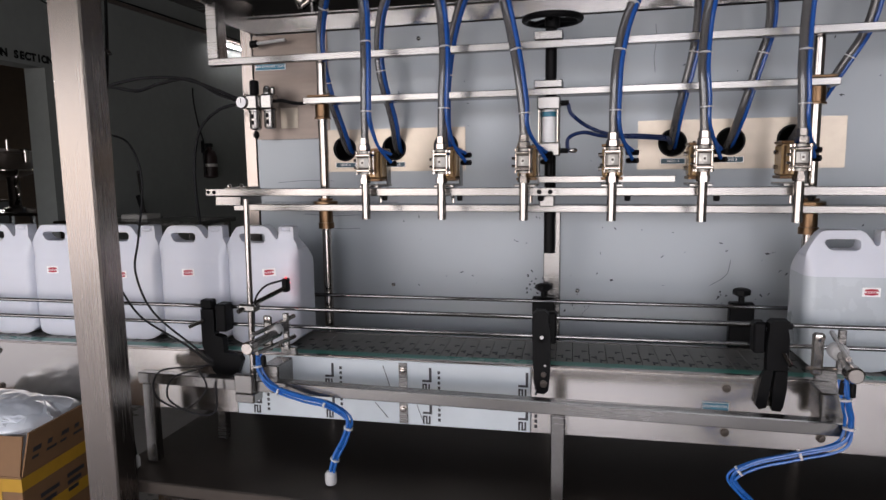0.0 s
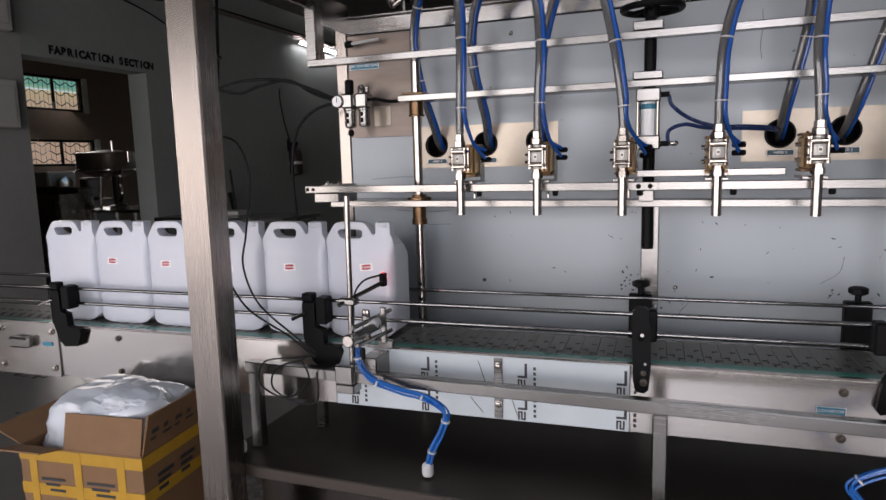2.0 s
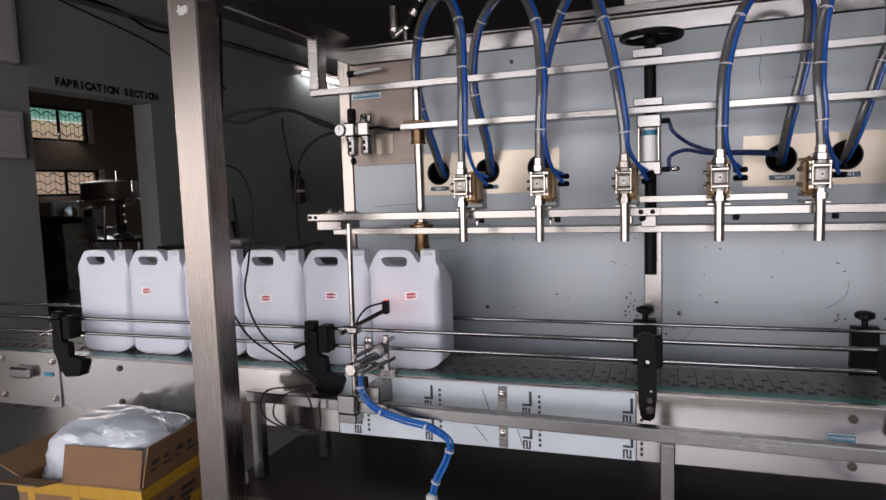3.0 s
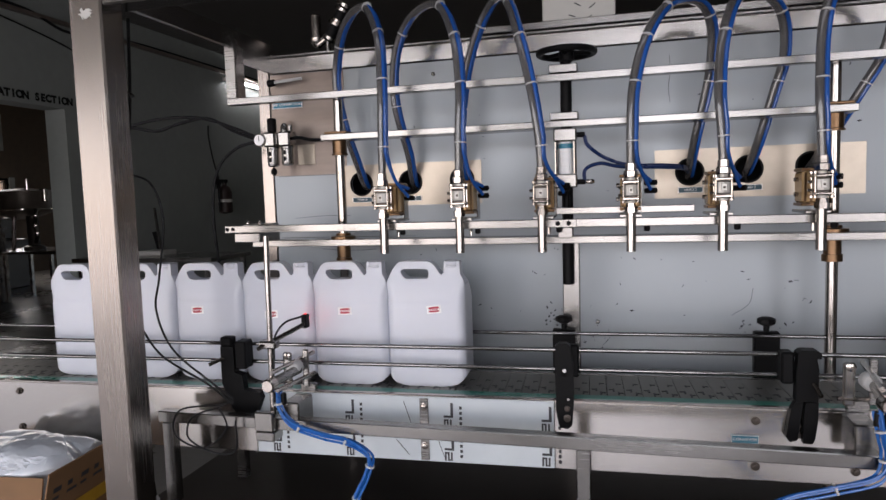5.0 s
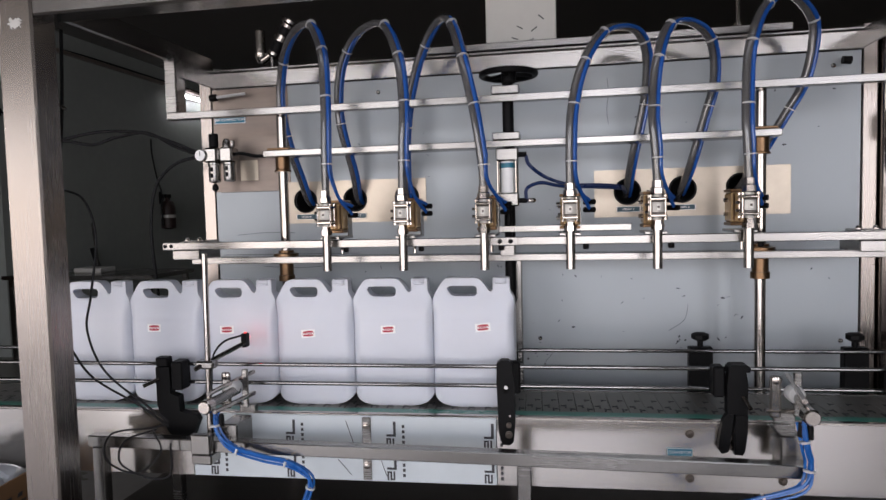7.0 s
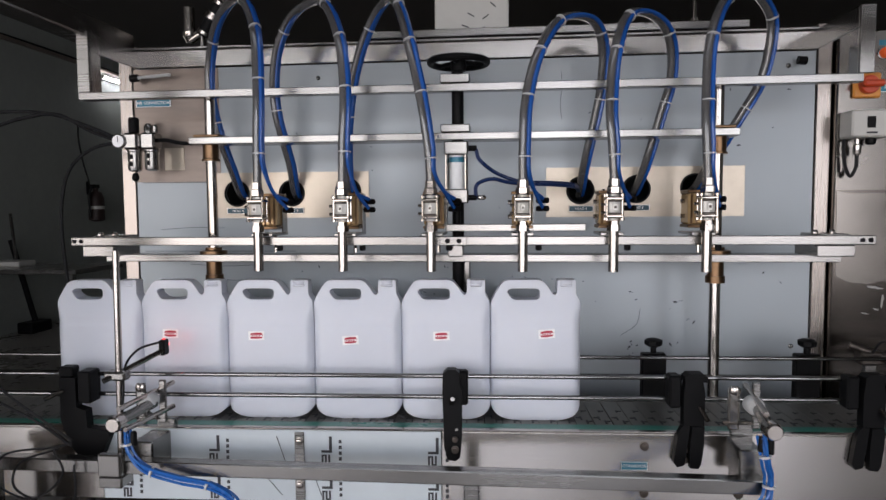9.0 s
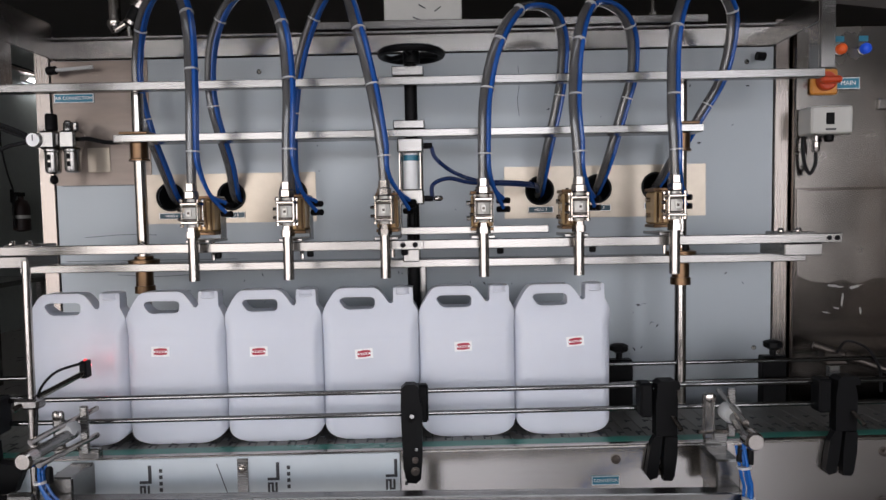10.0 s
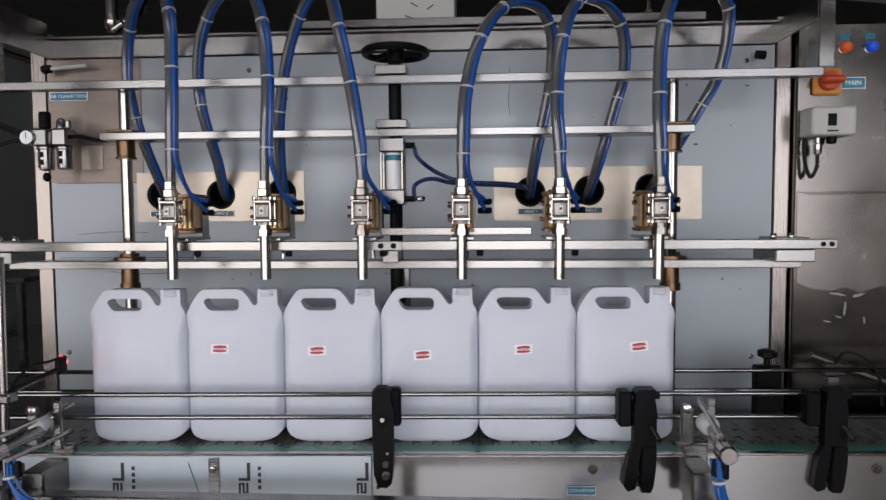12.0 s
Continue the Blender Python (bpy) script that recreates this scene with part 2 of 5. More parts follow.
tagged(part("floor", box(-24, 8, -12, 16, -0.15, 0, 0), FLOOR), "stained grey concrete workshop floor", "floor", kind="structure")
tagged(part("ceiling", box(-16, 8, -6.2, 12.3, 4.0, 4.15, 0), DARK_WALL), "dark workshop roof sheets", "ceiling", kind="structure")
# the hall's left wall runs away from the camera; a doorway in it leads to the far room
SX = -5.36
# near stretch of the left wall is toned paler than the rest
PALE = material("pale_grey_wall", (0.32, 0.315, 0.30), 0.7, 0.0, 0.1, 12, bump=0.08, blotch=1.2)
# the gap near the front is unseen, added for the side fill lamp
wall("wall_left_near", SX - 0.25, SX, -3.4, 2.68, 0, 4.0, PALE)
wall("wall_left_corner", SX - 0.25, SX, -6.0, -5.7, 0, 4.0, PALE)
wall("wall_left_over_added_gap", SX - 0.25, SX, -5.7, -3.4, 2.4, 4.0, PALE)
wall("wall_left_lintel", SX - 0.25, SX, 2.68, 4.08, 2.36, 4.0)
wall("wall_left_rear", SX - 0.25, SX, 4.08, 9.0, 0, 4.0)
wall("wall_back", SX - 0.25, 8, 9.0, 9.25, 0, 4.0)
wall("wall_right", 7.8, 8, -6, 9, 0, 4.0)
wall("wall_front_low", SX - 0.25, 2.3, -6.2, -6.0, 0, 0.1)
wall("wall_front_sill", 2.3, 3.9, -6.2, -6.0, 0, 0.6)
wall("wall_front_top", SX - 0.25, 8, -6.2, -6.0, 2.9, 4.0)
# unseen piers, added to put dark bands into the metal's reflections
for n, (x0, x1, z0) in enumerate(((SX - 0.25, -5.0, 0.1), (-1.3, -0.5, 0.1), (1.5, 2.3, 0.1), (3.9, 8, 0))):
    wall(f"wall_front_added_pier_{n + 1}", x0, x1, -6.2, -6.0, z0, 2.9)
# added dark sheet, standing in for the shade seen above the panel
roof = part("dark_shade_sheet", box(-3.9, 3.9, 1.6, 4.55, 0, 0.06, 0), DARK_WALL, None, "", pose(0.5, 0, 2.36, 0, 6.84, 0))
tagged(roof, "added dark sloping sheet for the shade above the panel", "roof", kind="structure")
# far room behind the doorway, with two barred windows
FX = -12.0
BROWN = material("dusty_brown_plaster", (0.19, 0.14, 0.105), 0.8, 0.0, 0.15, 8, bump=0.08, blotch=1.0)
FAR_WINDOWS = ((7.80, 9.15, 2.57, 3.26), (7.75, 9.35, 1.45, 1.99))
wall("wall_far_low", FX - 0.2, FX, 0.5, 12, 0, 1.45, BROWN)
wall("wall_far_mid", FX - 0.2, FX, 0.5, 12, 1.99, 2.57, BROWN)
wall("wall_far_top", FX - 0.2, FX, 0.5, 12, 3.26, 4.0, BROWN)
for n, (y0, y1, z0, z1) in enumerate(FAR_WINDOWS):
    wall(f"wall_far_pier_{2 * n + 1}", FX - 0.2, FX, 0.5, y0, z0, z1, BROWN)
    wall(f"wall_far_pier_{2 * n + 2}", FX - 0.2, FX, y1, 12, z0, z1, BROWN)
wall("wall_far_side", FX - 0.2, SX - 0.25, 0.3, 0.5, 0, 4.0, BROWN)
wall("wall_far_end", FX - 0.2, SX - 0.25, 12, 12.2, 0, 4.0, BROWN)

# ---- camera-side machine frame ----
BASE_Z = 0.65
frame_thing = thing("machine_frame", "square stainless steel frame with posts and a low table", "machine frame")
part("table_top", box(-1.02, 1.45, -0.30, 0.62, BASE_Z - 0.03, BASE_Z, 0.003), DARK_STEEL, frame_thing, "dark stainless table top")
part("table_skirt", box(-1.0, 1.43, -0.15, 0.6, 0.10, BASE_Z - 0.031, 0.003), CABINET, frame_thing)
part("post", box(-1.005, -0.926, -0.362, -0.298, 0.02, 1.825, 0.004), STEEL_UP, frame_thing, "brushed stainless front post")
part("post", box(1.47, 1.547, -0.362, -0.303, 0.02, 1.825, 0.004), STEEL_UP, frame_thing)
rng = random.Random(9)
rag = [(0.020 * math.cos(a) * rng.uniform(0.45, 1.15), 0.013 * math.sin(a) * rng.uniform(0.4, 1.2)) for a in [2 * math.pi * k / 26 for k in range(26)]]
part("tape_remnant", prism(rag, -0.0008, -0.0002), GREY_BOX, frame_thing, "torn white tape remnant", pose(-0.962, -0.362, 1.742))
part("top_beam", box(-0.925, 1.469, -0.362, -0.303, 1.755, 1.825, 0.004), STEEL, frame_thing)
part("side_beam", box(-1.003, -0.933, -0.297, 0.328, 1.77, 1.825, 0.004), STEEL, frame_thing)

# back panel with holes for the product hoses
HOLES = [(-0.66, 1.397), (-0.508, 1.397), (-0.354, 1.400), (0.255, 1.397), (0.396, 1.399), (0.540, 1.402)]
PY = 0.335
panel = thing("back_panel", "pale blue-grey filmed stainless back panel with six round holes", "panel")
SHEET = [(-0.945, BASE_Z + 0.001), (0.825, BASE_Z + 0.001), (0.825, 1.735), (-0.945, 1.735)]
part("sheet", prism(SHEET, PY, PY + 0.008, [circle(x, z, 0.034) for x, z in HOLES]), FILM, panel)
for x0, x1, z0, z1, some in ((-0.722, -0.298, 1.331, 1.453, HOLES[:3]), (0.168, 0.662, 1.329, 1.456, HOLES[3:])):
    plate = part("hose_plate", prism([(x0, z0), (x1, z0), (x1, z1), (x0, z1)], PY - 0.003, PY - 0.0005, [circle(x, z, 0.0335) for x, z in some]), TAN_PLATE, panel, "tan oxidised plate round the hose holes")
    for x, z in some:
        part("grommet", sweep([(px, PY - 0.004, pz) for px, pz in circle(x, z, 0.0335, 24)] + [(x + 0.0335, PY - 0.004, z)], 0.0028, 6, spline=False), RUBBER, plate, "black rubber grommet")
for (x, z), n in zip(HOLES, "654321"):
    nameplate(x + 0.002, PY - 0.0035, z - 0.047, 0.062, 0.015, "HEAD " + n, panel, SIGN_DARK)
nameplate(-0.889, PY - 0.0026, 1.644, 0.099, 0.022, "AIR CONNECTION", panel, letter=0.5)
# bare sheet; the brown it reflects is put into the base colour
part("bare_sheet", box(-0.944, -0.705, PY - 0.0022, PY - 0.0004, 1.43, 1.734, 0), BARE, panel, "bare stainless sheet with a brown reflection in its colour")
# unseen black sheets added behind the panel so its holes stay dark
part("dark_hole_backing", box(-0.94, 0.82, PY + 0.25, PY + 0.26, BASE_Z + 0.001, 1.73, 0), RUBBER, panel)
part("dark_hole_backing", box(-0.94, 0.82, PY + 0.052, PY + 0.249, 1.715, 1.73, 0), RUBBER, panel)
part("seam", box(-0.93, -0.66, PY - 0.0012, PY - 0.0004, 1.428, 1.4295, 0), PRINT, panel)
part("seam", box(-0.93, -0.50, PY - 0.0012, PY - 0.0004, 1.240, 1.2412, 0), PRINT, panel)
for x, z in ((-0.86, 0.75), (0.784, 0.998), (0.76, 1.70), (-0.52, 0.996), (0.017, 0.996), (-0.43, 1.70), (-0.915, 0.999)):
    part("rivet", lathe([(0.006, 0), (0.006, -0.002), (0.003, -0.004)], (x, PY - 0.0004, z), "y", 10), DULL, panel)
rng = random.Random(4)
scuffs = bmesh.new()
for k in range(70):
    x, z, a, w = rng.uniform(-0.6, 0.8), rng.choice((rng.uniform(0.98, 1.25), rng.uniform(0.98, 1.7))), rng.uniform(0, 3.14), rng.uniform(0.0015, 0.007)
    h = w * rng.uniform(0.15, 0.6)
    c, d = math.cos(a), math.sin(a)
    scuffs.faces.new([scuffs.verts.new((x + c * u * w - d * v * h, PY - 0.0006, z + d * u * w + c * v * h)) for u, v in ((-1, -0.3), (0, -1), (1, 0.2), (0.3, 1))])
for cx, cz in ((-0.11, 1.01), (-0.10, 0.985), (0.01, 0.945), (0.385, 0.995)):
    for k in range(9):
        x, z, w = cx + rng.gauss(0, 0.012), cz + rng.gauss(0, 0.012), rng.uniform(0.001, 0.004)
        scuffs.faces.new([scuffs.verts.new((x + u * w, PY - 0.0006, z + v * w)) for u, v in ((-1, -0.6), (0.4, -1), (1, 0.5), (-0.3, 0.8))])
tagged(part("scuffs", scuffs, PRINT, panel, smooth=0), kind="stuff")
for run in ([(0.205, 1.70), (0.208, 1.66), (0.203, 1.62), (0.207, 1.58)], [(-0.80, 1.205), (-0.70, 1.200), (-0.62, 1.203)], [(-0.75, 1.166), (-0.68, 1.161), (-0.62, 1.163)], [(0.36, 1.02), (0.40, 1.05), (0.41, 1.09)], [(-0.88, 1.30), (-0.78, 1.306), (-0.70, 1.304)], [(0.526, 1.060), (0.530, 1.066), (0.535, 1.064)], [(0.505, 1.112), (0.517, 1.112)], [(0.38, 0.985), (0.388, 0.995), (0.384, 1.004)], [(0.03, 0.930), (0.05, 0.955), (0.045, 0.975)]):
    part("scratch", sweep([(x, PY - 0.0006, z) for x, z in run], 0.0006, 5), PRINT, panel, "thin dark scratch")
part("left_edge_strip", box(-0.985, -0.947, PY - 0.004, PY + 0.05, BASE_Z + 0.001, 1.80, 0.002), STEEL_UP, panel)
part("right_edge_strip", box(0.827, 0.862, PY - 0.006, PY + 0.05, BASE_Z + 0.001, 1.80, 0.002), STEEL_UP, panel)
part("top_rail", box(-0.946, 0.826, PY - 0.002, PY + 0.05, 1.738, 1.783, 0.002), PLATE, panel)
part("rail_lip", box(-0.946, 0.826, PY - 0.012, PY + 0.05, 1.784, 1.790, 0.001), STEEL, panel)
part("top_lip", box(-0.30, 0.66, PY - 0.02, PY + 0.08, 1.792, 1.812, 0.002), STEEL, panel)

# ---- conveyor, yawed slightly against the panel ----
CONV = pose(0, 0, 0, 0, 0, 2.3)
BELT_Z = 0.905
conveyor = thing("conveyor", "long stainless slat conveyor with side guide rods and black clamps", "conveyor", CONV)
part("front_plate", box(-3.6, -0.781, -0.088, -0.083, 0.752, 0.902, 0.001), LEFT_PLATE, conveyor)
part("front_plate", box(-0.07, 3.0, -0.088, -0.083, 0.752, 0.902, 0.001), PLATE, conveyor)
part("filmed_front_plate", box(-0.78, -0.071, -0.0885, -0.083, 0.752, 0.902, 0.001), WHITE_FILM, conveyor, "front plate under white printed protective film")
part("back_plate", box(-3.6, 3.0, 0.135, 0.14, 0.752, 0.895, 0.001), STEEL, conveyor)
part("plate_lip", box(-3.6, 3.0, -0.088, -0.074, 0.9025, 0.9065, 0.001), POLISHED, conveyor)
part("guide_strip", box(-3.6, 3.0, -0.0735, -0.046, 0.895, 0.9065, 0.001), GREEN, conveyor)
part("back_strip", box(-3.6, 3.0, 0.122, 0.134, 0.895, 0.907, 0.001), STEEL, conveyor)
part("pan", box(-3.6, 3.0, -0.0825, 0.1345, 0.80, 0.81, 0), DULL, conveyor)

belt = thing("slat_chain", "grey steel slat chain of the conveyor with small slots", "conveyor belt")
slat_bm = box(-0.0185, 0.0185, -0.045, 0.121, BELT_Z - 0.004, BELT_Z, 0.0008)
for dx, dy0, dy1, w in ((0.006, -0.036, -0.016, 0.0018), (-0.004, -0.012, 0.008, 0.0018), (0.012, -0.024, -0.020, 0.0045), (-0.010, 0.0, 0.004, 0.0045), (0.004, 0.040, 0.052, 0.0016), (0.010, 0.046, 0.049, 0.004)):
    box(dx - w, dx + w, dy0, dy1, BELT_Z, BELT_Z + 0.0012, 0, slat_bm)
first = part("slat", slat_bm, BELT, belt)
first.data.materials.append(PRINT)
for p in first.data.polygons:
    p.material_index = 1 if p.center.z > BELT_Z + 0.0003 else 0
BELT_ROWS = range(-92, 35)
for k in BELT_ROWS:
    if k:
        o = new("slat", first.data)
        o.parent = belt
        o.location.x = 0.0381 * k

part("drive_plate", box(-2.6, -1.68, -0.094, -0.0885, 0.748, 0.912, 0.001), LEFT_PLATE, conveyor, "steel drive end plate")
for x in (-1.9, -1.70):
    for z in (0.775, 0.885):
        bolt(x, -0.0945, z, 0.007, conveyor)
part("inspection_latch", box(-1.85, -1.77, -0.118, -0.0945, 0.835, 0.868, 0.006), DULL, conveyor, "small metal latch")
part("tag", box(-1.735, -1.70, -0.0965, -0.0945, 0.842, 0.853, 0), SIGN_BLUE, conveyor)
for x in (-1.46, -1.10, 0.335, 0.52, 0.85, 1.2):
    for z in (0.878, 0.782):
        bolt(x, -0.0885, z, 0.006, conveyor, mat=DARK_STEEL)
part("joint_strip", box(-0.372, -0.352, -0.0915, -0.089, 0.755, 0.899, 0.0008), DULL, conveyor, "steel joint strip with two bolts")
for z in (0.880, 0.790):
    bolt(-0.362, -0.0918, z, 0.006, conveyor)
FY2 = -0.0889
for x in (-0.722, -0.536, -0.301, -0.082):
    for z0 in (0.828, 0.752):
        mark = part("print_mark", box(x, x + 0.006, FY2 - 0.0006, FY2, z0 + 0.028, z0 + 0.062, 0), PRINT, conveyor, "dark printed maker's mark")
        part("bar", box(x - 0.016, x, FY2 - 0.0006, FY2, z0 + 0.028, z0 + 0.033, 0), PRINT, mark)
        for dx in (-0.016, -0.009, -0.002):
            part("bar", box(x + dx, x + dx + 0.004, FY2 - 0.0006, FY2, z0 + 0.004, z0 + 0.024, 0), PRINT, mark)
        part("bar", box(x - 0.012, x - 0.009, FY2 - 0.0006, FY2, z0 + 0.0205, z0 + 0.024, 0), PRINT, mark)
        part("bar", box(x - 0.005, x - 0.002, FY2 - 0.0006, FY2, z0 + 0.004, z0 + 0.0075, 0), PRINT, mark)
        for k in range(4):
            part("bar", box(x + 0.020, x + 0.026, FY2 - 0.0006, FY2, z0 + 0.012 + 0.012 * k, z0 + 0.019 + 0.012 * k, 0), PRINT, mark)
for x0, z0, x1, z1 in ((-0.41, 0.89, -0.392, 0.835), (-0.43, 0.80, -0.40, 0.765), (-0.33, 0.80, -0.318, 0.765)):
    part("scratch", rod((x0, FY2, z0), (x1, FY2, z1), 0.0009, 4), PRINT, conveyor)
nameplate(0.315, -0.0888, 0.838, 0.052, 0.017, "CONVEYOR", conveyor, letter=0.5)

# guide rods
ROD = material("dull_guide_rod", (0.23, 0.226, 0.224), 0.13, 1.0, 0.1, 40, bump=0.02)
for name, y, z in (("guide_rod", -0.068, 1.012), ("guide_rod", -0.068, 0.969), ("guide_rod", 0.135, 1.005), ("guide_rod", 0.135, 0.962)):
    part(name, rod((-3.5, y, z), (2.8, y, z), 0.0048, 12), ROD, conveyor)


def guide_clamp(x, side, hook=False):
    """A black moulded clamp that carries the guide rods. side -1: before the belt, 1: behind it."""
    y = -0.082 if side < 0 else 0.15
    c = thing("rail_clamp", "black moulded plastic clamp holding the guide rods", "clamp", CONV @ pose(x, y, 0, 0, 0, 0 if side < 0 else 180), "guide rod clamps")
    if hook:
        prof = [(-0.018, 0.922), (0.006, 0.862), (0.020, 0.848), (0.068, 0.852), (0.084, 0.890), (0.078, 0.902), (0.038, 0.908), (0.036, 0.944), (0.016, 0.950), (0.016, 1.012), (-0.018, 1.012)]
        part("body", prism(prof, -0.024, -0.002), BLACK, c)
        part("head", box(-0.020, 0.010, -0.022, 0.004, 1.0125, 1.034, 0.003), BLACK, c)
        part("rod_block", box(0.0165, 0.045, -0.020, 0.018, 0.957, 1.024, 0.003), BLACK, c)
        part("jaw", box(0.0170, 0.041, 0.0185, 0.026, 0.962, 1.019, 0.002), BLACK, c)
        part("screw", rod((-0.010, -0.025, 0.985), (-0.034, -0.050, 0.974), 0.0045, 10), POLISHED, c)
    elif side < 0 and x > 0.2:
        # forked foot: two prongs with bolts between them
        part("body", prism([(-0.019, 0.925), (0.021, 0.925), (0.022, 0.99), (0.018, 1.012), (-0.016, 1.012), (-0.019, 0.99)], -0.022, -0.001), BLACK, c)
        part("cap", prism([(-0.017, 1.0125), (0.025, 1.0125), (0.026, 1.022), (0.018, 1.029), (-0.010, 1.029), (-0.017, 1.023)], -0.024, 0.004), BLACK, c)
        part("prong", prism([(-0.021, 0.9245), (-0.006, 0.9245), (-0.010, 0.888), (-0.016, 0.846), (-0.030, 0.842), (-0.037, 0.852), (-0.032, 0.888), (-0.028, 0.912)], -0.022, -0.008), BLACK, c)
        part("prong", prism([(-0.003, 0.9245), (0.0205, 0.9245), (0.020, 0.888), (0.015, 0.850), (0.010, 0.841), (-0.006, 0.842), (-0.006, 0.888)], -0.026, -0.012), BLACK, c)
        part("rod_cap", box(-0.044, -0.0195, -0.012, 0.021, 0.957, 1.022, 0.004), BLACK, c)
        part("screw", rod((0.012, -0.0225, 0.962), (0.019, -0.046, 0.944), 0.0045, 10), POLISHED, c)
        for z in (0.896, 0.872, 0.852):
            part("washer", lathe([(0.007, 0), (0.007, -0.003), (0.0045, -0.004), (0.0045, -0.009)], (-0.012, -0.006, z), "y", 12), DARK_STEEL, c)
    elif side < 0:
        f = 1
        prof = [(-0.022 * f, 0.985), (-0.021 * f, 1.026), (-0.012 * f, 1.034), (0.004 * f, 1.034), (0.012 * f, 1.027), (0.013 * f, 1.004), (0.017 * f, 0.99), (0.017 * f, 0.90), (0.013 * f, 0.856), (0.004 * f, 0.848), (-0.012 * f, 0.850), (-0.019 * f, 0.875)][::f]
        part("body", prism(prof, -0.022, -0.001), BLACK, c)
        part("rod_cap", box(min(-0.014 * f, 0.029 * f), max(-0.014 * f, 0.029 * f), -0.0005, 0.021, 0.955, 1.026, 0.004), BLACK, c)
        part("screw", rod((-0.004, -0.0225, 0.966), (-0.001, -0.040, 0.980), 0.0042, 10), POLISHED, c)
        part("screw", rod((0.006, -0.0225, 0.914), (0.006, -0.0265, 0.914), 0.003, 8), DULL, c)
        part("washer", lathe([(0.006, 0), (0.006, -0.003), (0.004, -0.004), (0.004, -0.007)], (0.003, -0.0225, 0.893), "y", 14), DARK_STEEL, c)
        part("washer", lathe([(0.008, 0), (0.008, -0.003), (0.005, -0.004), (0.005, -0.007)], (0.003, -0.0225, 0.872), "y", 14), DARK_STEEL, c)
    else:
        part("body", box(-0.028, 0.028, -0.018, 0.006, 0.84, 1.012, 0.003), BLACK, c)
        part("knob_stem", lathe([(0.007, 1.012), (0.007, 1.028)], (0, -0.006, 0), "z", 12), BLACK, c)
        part("knob", lathe([(0.010, 1.026), (0.021, 1.032), (0.021, 1.042), (0.012, 1.046)], (0, -0.006, 0), "z", 8), BLACK, c)
    return c


for x in (-1.66, -0.838, -0.045, 0.425, 0.765):
    guide_clamp(x, -1, x < -0.5)
for x in (-0.055, 0.415, 0.765):
    guide_clamp(x, 1)

# ---- bench of square tube before the conveyor ----
bench = thing("tube_bench", "low bench frame of square stainless tube", "bench")
part("rail", box(-0.978, 0.52, -0.215, -0.187, 0.846, 0.872, 0.002), DULL, bench)
for x in (-0.955, 0.0):
    part("leg", box(x - 0.014, x + 0.014, -0.214, -0.188, BASE_Z + 0.001, 0.845, 0.002), DULL, bench)
part("leg", box(-0.875, -0.851, -0.062, -0.038, BASE_Z + 0.001, 0.75, 0.002), DULL, bench)

# ---- cans ----
def can_outline():
    w = 0.0933
    pts = [(-w + 0.06 - 0.06 * math.cos(radians(a)), 0.034 - 0.034 * math.sin(radians(a))) for a in range(0, 91, 9)] + [(w - 0.06 + 0.06 * math.sin(radians(a)), 0.034 - 0.034 * math.cos(radians(a))) for a in range(0, 91, 9)]
    pts += [(w, 0.238), (0.0925, 0.247), (0.0900, 0.2555), (0.0860, 0.263), (0.0830, 0.268), (0.0825, 0.2955), (0.0805, 0.2975), (0.0470, 0.2975), (0.0450, 0.2955), (0.0445, 0.270), (0.0405, 0.2665), (0.0360, 0.268)]
    pts += [(0.0250, 0.284), (0.0165, 0.294), (0.0080, 0.298), (-0.052, 0.298), (-0.0620, 0.2965), (-0.0690, 0.2915), (-0.0765, 0.281), (-0.0870, 0.263), (-0.0915, 0.252), (-w, 0.240)]
    return pts


HANDLE = [(-0.0545, 0.2650), (-0.0490, 0.2590), (-0.0430, 0.2565), (0.000, 0.2565), (0.0065, 0.2585), (0.0090, 0.2635), (0.0090, 0.2735), (0.0065, 0.2780), (0.000, 0.2800), (-0.049, 0.2800), (-0.0560, 0.2780), (-0.0590, 0.2725)]


def can_mesh():
    bm = prism(can_outline(), -0.062, 0.062, HANDLE)
    for z in [0.012, 0.03, 0.12, 0.196, 0.202, 0.209, 0.217, 0.225, 0.233, 0.241, 0.25, 0.256, 0.262, 0.27, 0.28]:
        bmesh.ops.bisect_plane(bm, geom=bm.verts[:] + bm.edges[:] + bm.faces[:], plane_co=(0, 0, z), plane_no=(0, 0, 1))
    for d in (0.0005, 0.003, 0.008, 0.015, 0.022):
        for side in (-1, 1):
            bmesh.ops.bisect_plane(bm, geom=bm.verts[:] + bm.edges[:] + bm.faces[:], plane_co=(side * (0.0933 - d), 0, 0), plane_no=(1, 0, 0))

    def ease(z, z0, z1):
        u = min(1, max(0, (z - z0) / (z1 - z0)))
        return u * u * (3 - 2 * u)

    for v in bm.verts:
        x, z = abs(v.co.x), v.co.z
        # the front leans back a little above the shoulder line, the back comes forward to a thin handle
        front = -0.062 + 0.0025 * ease(z, 0.198, 0.207) + 0.010 * ease(z, 0.21, 0.285)
        back = 0.062 - 0.080 * ease(z, 0.20, 0.272)
        foot = 0.90 + 0.10 * math.sqrt(max(0, min(1, z / 0.03)))
        e = min(1, max(0, (x - 0.0713) / 0.022))
        give = 0.022 * (1 - math.sqrt(1 - e * e)) * (1 - 0.8 * ease(z, 0.20, 0.255))
        v.co.x *= 1.011
        v.co.y = (front * foot + give) if v.co.y < 0 else (back * foot - give)
    return bm


